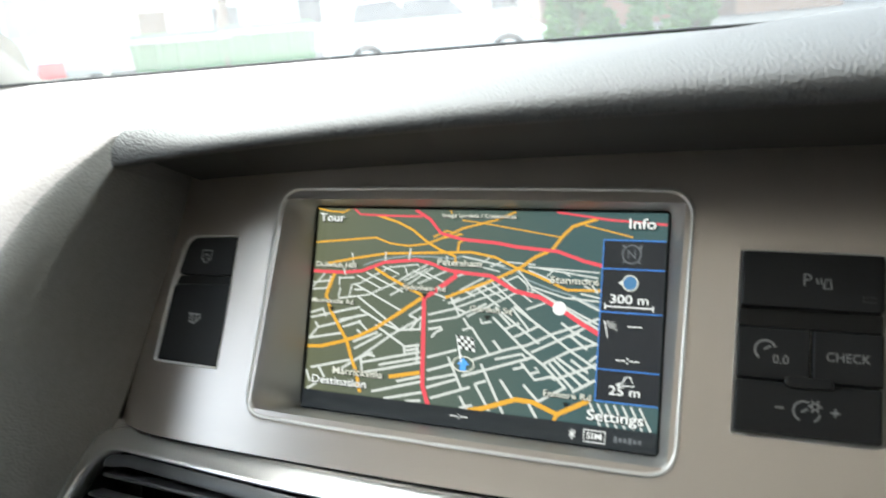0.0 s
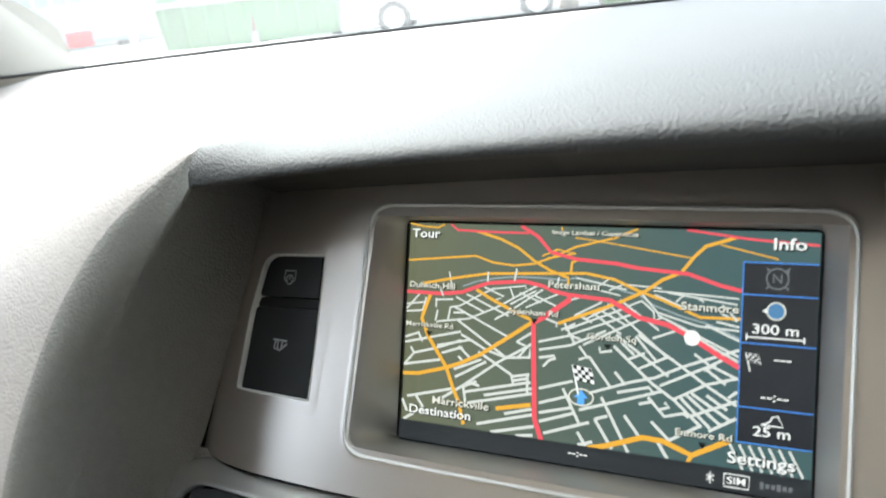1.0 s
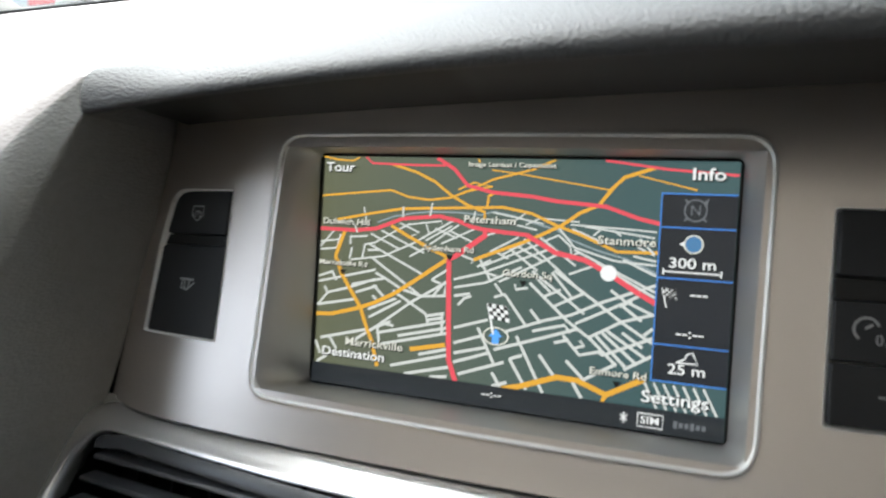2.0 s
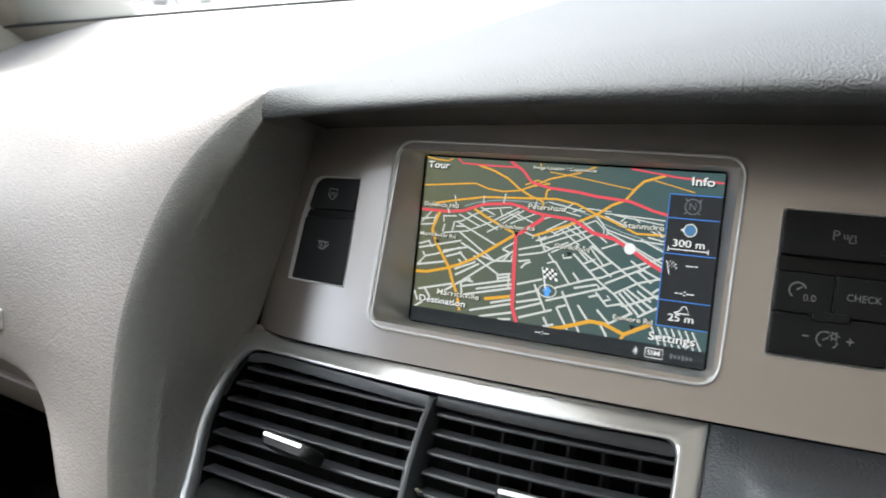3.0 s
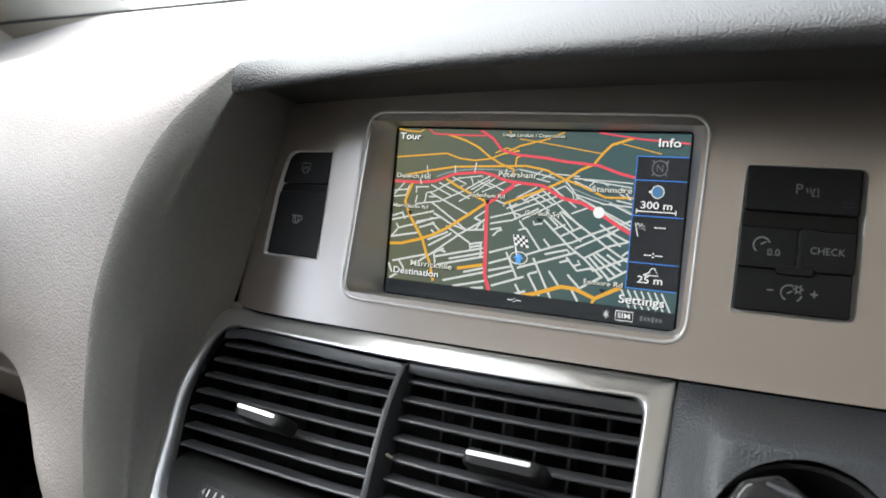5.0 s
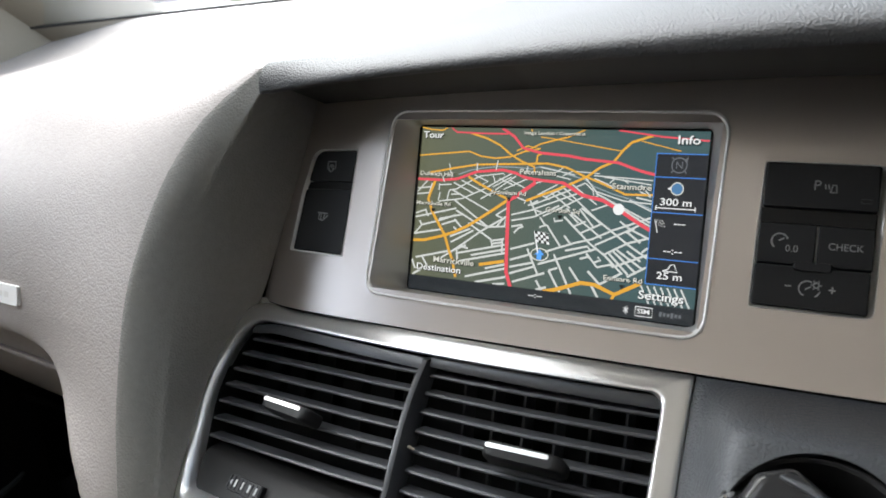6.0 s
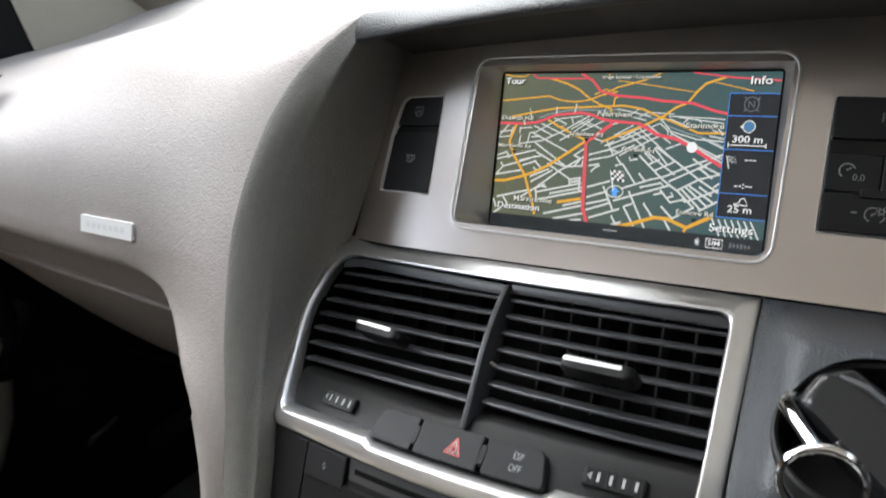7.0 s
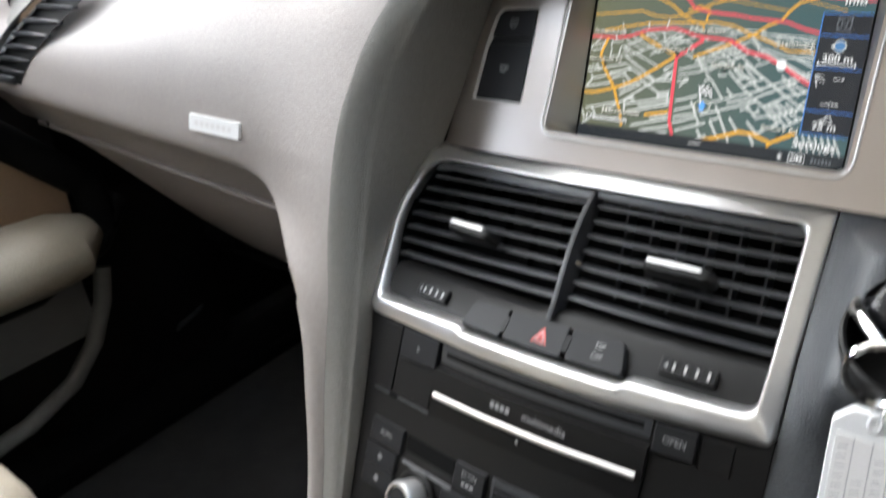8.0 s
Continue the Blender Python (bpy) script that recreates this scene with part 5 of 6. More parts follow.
part("floor_trim", lofted([[(x, radio_y(x, -0.345) - d, z) for x in [-0.075 + 0.25 * k / 20 for k in range(21)]] for d, z in ((0.0, -0.3435), (0.003, -0.3440), (0.003, -0.3475), (0.0, -0.348))], False), SATIN, climate, "silver trim below the panel")

# ---- ignition side of the console ----
def ignition_y(x, z):
    u = x - 0.168
    base = -0.0275 - 0.56 * (-0.105 - max(z, -0.205)) - 0.14 * (-0.205 - min(z, -0.205))
    pod = 0.041 * smoothstep(0.163, 0.192, x) * smoothstep(-0.1035, -0.1165, z) * smoothstep(-0.208, -0.165, z)
    return base + 0.10 * u + 0.5 * u * u - pod + 0.12 * smoothstep(0.185, 0.27, x) * smoothstep(-0.185, -0.26, z)


IGN = (0.2178, -0.1430, 0.0292)
bm = bmesh.new()
loops = []
ang = [2 * math.pi * k / 72 for k in range(72)]
for ring in range(30):
    s = ring / 29
    loop = []
    for a in ang:
        x, z = IGN[0] + IGN[2] * math.cos(a), IGN[1] + IGN[2] * 0.87 * math.sin(a)
        # out to the panel's rectangular border
        bx = 0.1640 if math.cos(a) < 0 else 0.335
        left = 0.1640 + 0.0068 * smoothstep(-0.105, -0.206, z) if math.cos(a) < 0 else bx
        bz = -0.1052 if math.sin(a) > 0 else -0.345
        kx = (bx - IGN[0]) / math.cos(a) if abs(math.cos(a)) > 1e-6 else 1e9
        kz = (bz - IGN[1]) / math.sin(a) if abs(math.sin(a)) > 1e-6 else 1e9
        k = min(kx, kz)
        ex, ez = IGN[0] + k * math.cos(a), IGN[1] + k * math.sin(a)
        if ex < 0.1642 + 1e-6:
            ex += 0.0066 * smoothstep(-0.105, -0.206, ez)
        q = s**1.6
        xx, zz = x + (ex - x) * q, z + (ez - z) * q
        loop.append((xx, ignition_y(xx, zz), zz))
    loops.append(loop)
part("ignition_panel", lofted(loops), NAVY, console, "dark grey grained panel round the ignition lock")
lock = thing("ignition_lock", "black ignition lock recessed in the console", "ignition lock", (0.22, -0.08, 0.99))
ring_m = pose(0, 0, 0, -45, 0, 0)
ring_m.translation = Vector((IGN[0], -0.0870, IGN[1]))
part("collar", disc_stack([(0.0320, 0.020), (0.0318, -0.0004), (0.0313, -0.0020), (0.0302, -0.0026), (0.0290, -0.0016), (0.0280, 0.0040), (0.0275, 0.034)], 56, ring_m), BLACK, lock, "glossy black collar")

part("lock_face", disc_stack([(0.0280, 0.036), (0.0276, 0.030), (0.010, 0.030)], 40, ring_m), PIT, lock, "dark lock face")
key = thing("car_key", "black car key in the lock with a chrome loop", "key", (0.22, -0.09, 0.98))
km = pose(0.2200, -0.0740, -0.1510, -30, 0, 0) @ pose(0, 0, 0, 0, 34, 0)
body = rounded([(-0.0260, -0.0105), (0.0250, -0.0145), (0.0250, 0.0145), (-0.0215, 0.0135), (-0.0285, 0.0030)], [0.006, 0.004, 0.004, 0.006, 0.004], 6, 3)
part("key_head", plate(body, 0.0240, 0.0060, m=km), GLOSSBLACK, key, "glossy black key head")
part("key_ridge", tube([km @ Vector(p) for p in ((-0.021, -0.0236, 0.007), (-0.012, -0.0246, 0.0098), (0.006, -0.0246, 0.0100), (0.016, -0.024, 0.0098))], [0.0008, 0.0014, 0.0014, 0.0006], 8), GREYP, key)
P1, P2 = Vector((0.1908, -0.0905, -0.1370)), Vector((0.2054, -0.1060, -0.1471))
part("chrome_loop", tube([P1 + Vector((0.003, 0.012, 0.002)), P1 + Vector((0.0, 0.003, 0.001)), P1, P1.lerp(P2, 0.5), P2, P2 + Vector((0.002, 0.004, -0.001)), P2 + Vector((0.005, 0.016, 0.0))], [0.0022, 0.0027, 0.0029, 0.0027, 0.0027, 0.0023, 0.0018], 12), CHROME, key, "chrome loop")
ring = thing("key_ring", "bright steel split key ring", "key ring", (0.2, -0.1, 0.97))
RC = Vector((0.2094, -0.1140, -0.1551))
rm = Matrix.Translation(RC) @ pose(0, 0, 0, 16, 0, 14)
for d in (-0.0007, 0.0007):
    part("coil", tube([rm @ Vector((0.0131 * math.cos(2 * math.pi * k / 48), d, 0.0126 * math.sin(2 * math.pi * k / 48))) for k in range(48)], 0.00120, 8, True), CHROME, ring)
tag = thing("key_tag", "white plastic key tag with handwritten lines, hanging from the ring", "key tag", (0.2, -0.13, 0.93))
low_pt = rm @ Vector((0.0010, 0, -0.0128))
hang = BASE @ low_pt
tm = Matrix.Translation(hang) @ pose(0, 0, 0, -22, 2.0, 10) @ Matrix.Diagonal((0.88, 1, 0.98, 1))
WHITEP = plastic("white_tag_plastic", (0.90, 0.92, 0.94), 0.35, 0.03)
PAPER = plastic("tag_paper", (0.90, 0.90, 0.91), 0.7, 0.03)
PEN = material("grey_pen", (0.46, 0.46, 0.50), 0.6)
part("link", tube([tm @ Vector((0.0022 * math.cos(a), 0.0009 * math.sin(2 * a), -0.0024 + 0.0042 * math.sin(a))) for a in [2 * math.pi * k / 20 for k in range(20)]], 0.0006, 8, True), CHROME, tag, "steel link", FLAT)
shape = rounded([(-0.0090, -0.0035), (0.0040, -0.0035), (0.0165, -0.0140), (0.0165, -0.0560), (-0.0165, -0.0560), (-0.0165, -0.0090)], [0.002] * 6, 4, 2)
part("tag_body", plate(shape, 0.0018, 0.0008, m=tm @ pose(0, 0.001, 0)), WHITEP, tag, "white plastic holder", FLAT)
card = rounded([(-0.0140, -0.0135), (0.0140, -0.0160), (0.0140, -0.0530), (-0.0140, -0.0530)], [0.0006] * 4, 3, 2)
part("paper", plate(card, 0.0003, 0.0001, m=tm @ pose(0, -0.0009, 0)), PAPER, tag, "lined paper", FLAT)
for x in (-0.0066, 0.0007, 0.0080):
    part("rule", ribbon([(x, -0.0150), (x, -0.0525)], 0.00035, tm @ pose(0, -0.0013, 0)), PEN, tag, "", FLAT, False)
for col, z0, z1 in ((-0.0105, -0.047, -0.018), (-0.0030, -0.044, -0.030), (0.0044, -0.050, -0.021)):
    z = z0
    while z < z1:
        part("pen_bar", ribbon([(col - 0.0020, z), (col + 0.0020, z + 0.0006)], 0.0005, tm @ pose(0, -0.0013, 0)), PEN, tag, "", FLAT, False)
        z += 0.0040
part("eyelet", tube([tm @ Vector((0.0026 * math.cos(a), -0.0013, -0.0075 + 0.0026 * math.sin(a))) for a in [2 * math.pi * k / 20 for k in range(20)]], 0.0006, 6, True), WHITEP, tag, "", FLAT)

# ---- gear selector ----
gear = thing("gear_selector", "grey leather gear selector knob on the tunnel", "gear lever", (0.05, -0.3, 0.7))
GK = Vector((0.0530, -0.2500, 0.8950))
part("gear_knob", lofted([[(GK.x + r * math.cos(a) * 1.15, GK.y + r * math.sin(a), GK.z + h) for a in [2 * math.pi * k / 32 for k in range(32)]] for r, h in ((0.013, -0.06), (0.018, -0.038), (0.027, -0.020), (0.0315, -0.003), (0.0305, 0.008), (0.0265, 0.017), (0.0185, 0.0235), (0.009, 0.0265), (0.002, 0.0272))], True, True, True), KNOB, gear, "smooth dark grey knob", FLAT)
part("gear_stem", tube([(GK.x, GK.y, GK.z - 0.055), (GK.x, GK.y + 0.01, 0.72)], 0.010, 12), BLACK, gear, "", FLAT)

# ---- cabin ----
part("console_tunnel", box(-0.075, 0.185, -0.95, -0.16, 0.50, 0.745, 0.02), BLACK, console, "black tunnel between the seats", FLAT)
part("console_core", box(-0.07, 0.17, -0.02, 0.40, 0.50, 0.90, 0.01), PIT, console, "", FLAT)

part("floor", box(-0.92, 1.10, -2.3, 0.75, 0.44, 0.50), CARPET, None, "black carpeted car floor", FLAT, kind="structure")
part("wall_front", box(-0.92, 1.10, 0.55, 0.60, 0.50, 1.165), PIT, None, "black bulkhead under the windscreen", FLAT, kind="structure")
mat = thing("floor_mat", "dark grey footwell mat on the carpet", "floor mat", (-0.45, 0.1, 0.5))
part("mat", box(-0.70, -0.20, -0.35, 0.40, 0.500, 0.508, 0.003), plastic("dark_grey_mat", (0.030, 0.028, 0.026), 0.95, 0.4, 1.0), mat, "", FLAT)


def wall_with_window(name, x0, x1, label, mat_low, y_front, y_back, sill, head, post=-0.58):
    """A car side: panel below the glass, frame pillars and rail above it."""
    bm = box(x0, x1, y_back, y_front, 0.50, sill, 0.004)
    box(x0, x1, y_back, post, sill, head, 0.0, bm)
    box(x0, x1, y_back, 0.0, head, head + 0.12, 0.0, bm)
    return part(name, bm, mat_low, None, label, FLAT, kind="structure")


# Walls closing the cabin, mostly unseen; openings and black are set to shape light.
wall_with_window("wall_right", 1.06, 1.10, "unseen black right side, its opening narrowed to limit light", SEAL, 0.55, -2.3, 1.36, 1.52, -0.32)
wall_with_window("wall_left", -0.92, -0.88, "black left side of the cabin, its opening sized for light", SEAL, 0.55, -2.3, 1.20, 1.54, -0.90)
bm = box(-0.92, 1.10, -2.34, -2.30, 0.50, 1.60)
part("wall_back", bm, SEAL, None, "unseen closing rear wall, black to limit bounced light", FLAT, kind="structure")


def roof_z(x, y):
    return 1.64 - 0.05 * ((x - 0.09) / 1.0) ** 2 - 0.06 * smoothstep(-0.6, -0.1, y)


# headliner; its glass roof opening is unseen, added to light the dash from above
roof_y = [-2.32, -1.9, -1.5, -1.25, -1.10, -0.9, -0.60, -0.45, -0.34, -0.28, -0.14, -0.02]
roof_x = [-0.92, -0.70, -0.50, -0.25, -0.05, 0.15, 0.35, 0.64, 0.88, 1.10]
bm = bmesh.new()
grid = {(i, j): bm.verts.new((x, y, roof_z(x, y))) for i, x in enumerate(roof_x) for j, y in enumerate(roof_y)}
for i in range(len(roof_x) - 1):
    for j in range(len(roof_y) - 1):
        if -0.70 <= roof_x[i] < -0.05 and -0.60 <= roof_y[j] < -0.28:
            continue
        bm.faces.new((grid[i, j], grid[i + 1, j], grid[i + 1, j + 1], grid[i, j + 1]))
bmesh.ops.solidify(bm, geom=bm.faces[:], thickness=0.04)
part("ceiling", bm, CLOTH, None, "beige headliner with an added roof opening for light", FLAT, kind="structure")

# front passenger door
door = thing("passenger_door", "closed front passenger door with beige armrest and dark pocket", "car door", (-0.80, -0.3, 0.5))


def door_skin(z):
    return -0.772 + 0.020 * math.sin(math.pi * (z - 0.84) / 0.5)


def trim_top(y):
    """Where the tan trim ends under the black seal, which slants up along the dash end."""
    return min(1.125, 0.858 + 1.06 * max(0.0, -0.032 - y))


upper = [[(door_skin(z), y, z) for z in [0.80 + (trim_top(y) - 0.80) * k / 15 for k in range(16)]] for y in [-0.95 + 0.918 * j / 40 for j in range(41)]]
part("door_upper", lofted(upper, False), TAN, door, "tan leather upper door trim", FLAT)
seal = [(door_skin(trim_top(y)) + 0.006, y + 0.016, trim_top(y) + 0.014) for y in [-0.022 - 0.30 * k / 20 for k in range(21)]]
part("door_seal", tube([(-0.762, -0.002, 0.80)] + seal, 0.022, 12), PIT, door, "black rubber door seal", FLAT)
# black here stands in for the shadow where door and dash meet
front = []
for k in range(16):
    z = 0.84 + 0.29 * k / 15
    x = door_skin(z) - 0.002
    front.append([(x + 0.001, -0.030, z), (x - 0.004, -0.026, z), (x - 0.004, 0.16, z)])
part("door_front", lofted(front, False), PIT, door, "front corner of the door, blackened for the shade there", FLAT)
part("door_lower", box(-0.86, -0.775, -0.95, 0.16, 0.52, 0.85, 0.02), BLACK, door, "black lower door trim", FLAT)
arm = []
for k in range(21):
    s = k / 20
    y = -0.95 + 0.915 * s
    taper = max(0.0, 1 - smoothstep(0.92, 1.0, s) ** 2 * 0.62)
    cz, h, w = 0.842 - 0.022 * smoothstep(0.5, 1.0, s), 0.042 * taper, 0.055 * taper + 0.02
    arm.append([(-0.775 + w * (1 + math.cos(a)) if math.cos(a) > -0.99 else -0.775, y, cz + h * math.sin(a)) for a in [2 * math.pi * j / 20 for j in range(20)]])
part("armrest", lofted(arm, True, True, True), BEIGE, door, "padded beige armrest", FLAT)
# the armrest's shade, added as a black strip below it
part("arm_shade_strip", tube([(-0.735, -0.95, 0.770), (-0.735, -0.30, 0.768), (-0.740, -0.12, 0.760), (-0.752, -0.02, 0.785), (-0.765, 0.03, 0.83)], 0.016, 10), BLACK, door, "dark strip for the shade under the armrest", FLAT)
pocket = [(-0.762, -0.78, 0.575), (-0.760, -0.30, 0.572), (-0.760, -0.18, 0.585), (-0.760, -0.11, 0.610), (-0.762, -0.065, 0.650), (-0.764, -0.035, 0.700), (-0.768, -0.020, 0.745)]
part("pocket_rim", tube(pocket, 0.012, 10), DOORGREY, door, "grey rim of the door pocket", FLAT)
part("pocket_panel", box(-0.776, -0.768, -0.90, -0.05, 0.66, 0.745, 0.003), DOORGREY, door, "grey panel in the pocket", FLAT)
part("pull_lever", tube([(-0.748, 0.048, 0.610), (-0.745, 0.054, 0.617), (-0.745, 0.085, 0.624), (-0.752, 0.100, 0.625)], [0.002, 0.0040, 0.0032, 0.002], 8), GREYP, door, "small dark lever", FLAT)
part("door_sill", box(-0.80, -0.70, -1.3, 0.40, 0.50, 0.535, 0.012), PIT, door, "black sill strip", FLAT)
part("mirror_corner", lofted([[(x, 0.0, 1.105), (x, 0.120, 1.115), (x, 0.100, 1.19), (x, 0.07, 1.28), (x, 0.0, 1.30)] for x in (-0.79, -0.700)], True, True, True), PIT, door, "black mirror corner", FLAT)

# left dash end: the outer vent
side_vent = thing("side_vent", "narrow black side vent with a chrome edge at the dash end", "air vent", (-0.62, -0.08, 1.03))


def dash_face(x, z):
    i = float(np.interp(-z, [-v for v in DASH_Z], range(11)))
    return dash_y(i) + far_back(x) * smoothstep(1.17, 1.10, z)


edge_z = [1.025 + 0.105 * k / 16 for k in range(17)]
arc_x = [-0.744 + 0.165 * ((z - 1.025) / 0.105) ** 1.2 for z in edge_z]
part("chrome_edge", tube([(x, dash_face(x, z) - 0.004, z) for x, z in zip(arc_x, edge_z)], 0.0065, 8), CHROME, side_vent, "chrome edge", FLAT)
bm = lofted([[(x + 0.004, dash_face(x, z) - 0.0012, z), (x + 0.086, dash_face(x + 0.08, z) - 0.0012, z)] for x, z in zip(arc_x, edge_z)], False)
part("vent_back", bm, PIT, side_vent, "", FLAT)
for k in range(2, 15, 2):
    x, z = arc_x[k], edge_z[k]
    part("slat", box(x + 0.006, x + 0.084, dash_face(x + 0.045, z) - 0.0045, dash_face(x + 0.045, z) + 0.002, z - 0.0020, z + 0.0020, 0.0008), GREYP, side_vent, "", FLAT)
part("vent_wheel", box(-0.722, -0.672, dash_face(-0.69, 1.03) - 0.006, dash_face(-0.69, 1.03), 1.024, 1.033, 0.002), GREYP, side_vent, "", FLAT)
part("end_cap", lofted([[(x - 0.006, dash_face(x, z) - 0.001, z), (-0.80, dash_face(-0.80, z) + 0.03, z)] for x, z in zip(arc_x, edge_z)], False), BAND, side_vent, "grey dash end beside the door", FLAT)

# windscreen, pillars
pillar = thing("windscreen_pillar", "beige trimmed windscreen pillar", "pillar", (-0.7, 0.3, 1.15))
spine = [(-0.760, 0.46, 1.08), (-0.745, 0.36, 1.16), (-0.725, 0.24, 1.26), (-0.700, 0.10, 1.38), (-0.665, -0.05, 1.50), (-0.62, -0.20, 1.60)]
part("trim", tube(spine, [0.085, 0.080, 0.070, 0.060, 0.055, 0.05], 16), TRIM, pillar, "beige pillar trim", FLAT)
foot = rounded([(0.112, 1.09), (0.46, 1.06), (0.42, 1.22), (0.22, 1.36), (0.07, 1.46), (0.088, 1.22)], [0.005, 0.01, 0.03, 0.05, 0.02, 0.05], 5, 3)
part("pillar_foot", lofted([[(x, y, z) for y, z in foot] for x in (-0.80, -0.704, -0.698)], True, True, True), TRIM, pillar, "beige panel at the pillar's foot", FLAT)
pillar_r = thing("windscreen_pillar", "beige trimmed windscreen pillar", "pillar", (0.9, 0.3, 1.15))
part("trim", tube([(0.19 - x, y, z) for x, y, z in spine], [0.085, 0.080, 0.070, 0.060, 0.055, 0.05], 16), CLOTH, pillar_r, "beige pillar trim", FLAT)
GLASS = material("windscreen_glass", (0.93, 0.96, 0.95), 0.0)
clear = GLASS.node_tree.nodes.new("ShaderNodeBsdfTransparent")
clear.inputs["Color"].default_value = (0.93, 0.96, 0.95, 1)
shine = node(GLASS, "ShaderNodeBsdfGlossy", Roughness=0.02)
both = GLASS.node_tree.nodes.new("ShaderNodeMixShader")
both.inputs[0].default_value = 0.18
# a translucent white share imitates veiling glare over the view outside
veil = GLASS.node_tree.nodes.new("ShaderNodeBsdfTranslucent")
veil.inputs["Color"].default_value = (0.8, 0.8, 0.8, 1)
haze = GLASS.node_tree.nodes.new("ShaderNodeMixShader")
haze.inputs[0].default_value = 0.085
link(GLASS, clear.outputs[0], haze.inputs[1])
link(GLASS, veil.outputs[0], haze.inputs[2])
link(GLASS, haze.outputs[0], both.inputs[1])
link(GLASS, shine.outputs[0], both.inputs[2])
link(GLASS, both.outputs[0], GLASS.node_tree.nodes["Material Output"].inputs["Surface"])


def ws_base(x):
    """Where the windscreen meets the dash: it bows forward in the middle."""
    return 0.545 - 0.30 * ((x - 0.10) / 0.80) ** 2


ws = []
for k in range(9):
    s = k / 8
    ws.append([(x, ws_base(x) + (-0.06 - ws_base(x)) * s, 1.174 + 0.42 * s + 0.03 * math.sin(math.pi * s)) for x in [-0.70 + 1.60 * j / 20 for j in range(21)]])
screen = part("window_1", lofted(ws, False), GLASS, None, "clear curved windscreen", FLAT, kind="structure")
screen.visible_shadow = False
# pane of the added roof opening, unseen like the opening itself
pane = part("window_2", lofted([[(x, y, roof_z(x, y) + 0.030) for x in (-0.72, -0.55, -0.38, -0.17, -0.03)] for y in (-0.62, -0.45, -0.26)], False), GLASS, None, "clear panel over the added roof opening", FLAT, kind="structure")
pane.visible_shadow = False
seal_line = [(x, ws_base(x) - 0.004, 1.1745) for x in [-0.70 + 1.60 * j / 40 for j in range(41)]]
part("trim", tube(seal_line, 0.0018, 8), SEAL, None, "black windscreen seal", FLAT, kind="structure")

# passenger seat cushion
seat = thing("passenger_seat", "beige leather passenger seat on a black base", "car seat", (-0.45, -0.6, 0.5))
cush = box(-0.72, -0.262, -0.95, -0.312, 0.62, 0.848, 0.04, seg=5)
part("cushion", cush, BEIGE, seat, "beige leather cushion", FLAT)
part("seat_base", box(-0.68, -0.26, -0.92, -0.45, 0.50, 0.64, 0.02), BLACK, seat, "black seat base", FLAT)
part("backrest", box(-0.72, -0.245, -1.14, -0.97, 0.72, 1.30, 0.06, seg=5), BEIGE, seat, "beige leather backrest", FLAT)

# ---- the street outside, rising ahead of the car ----
RISE = math.tan(radians(2.0))
ASPHALT = plastic("asphalt", (0.06, 0.06, 0.06), 0.9, 0.3, 0.8)
bm = bmesh.new()
bm.faces.new([bm.verts.new((x, y, y * RISE)) for x, y in ((-600, -600), (600, -600), (600, 600), (-600, 600))])
part("ground", bm, ASPHALT, None, "grey asphalt street", FLAT, kind="structure")


def outside(az, d):
    """A place on the street: degrees to the left of ahead, and distance from the car."""
    x, y = 0.2 - d * math.sin(radians(az)), -0.3 + d * math.cos(radians(az))
    return Vector((x, y, y * RISE)), az


CARWHITE = plastic("white_car_paint", (0.80, 0.80, 0.80), 0.25, 0.03, 0.02)
TYRE = plastic("tyre_rubber", (0.02, 0.02, 0.02), 0.8)
DARKGLASS = material("dark_car_glass", (0.03, 0.04, 0.05), 0.05)
BINGREEN = plastic("green_bin_paint", (0.10, 0.26, 0.10), 0.5, 0.25, 0.2)
TRUCKBLUE = plastic("pale_blue_truck_paint", (0.42, 0.52, 0.56), 0.45, 0.15, 0.1)
LAMPRED = plastic("red_lamp_plastic", (0.62, 0.02, 0.03), 0.25, 0.05, 0.05)
RENDER = plastic("pale_wall_render", (0.55, 0.52, 0.46), 0.85, 0.2, 0.5)
BRICK = plastic("brown_brick_wall", (0.28, 0.17, 0.12), 0.85, 0.3, 0.8)
ROOFT = plastic("grey_roof_tiles", (0.16, 0.15, 0.15), 0.8, 0.3, 0.6)
BARK = plastic("bark", (0.16, 0.11, 0.08), 0.9, 0.4, 1.0)
LEAF = plastic("leaves", (0.09, 0.20, 0.04), 0.6, 0.4, 0.3)


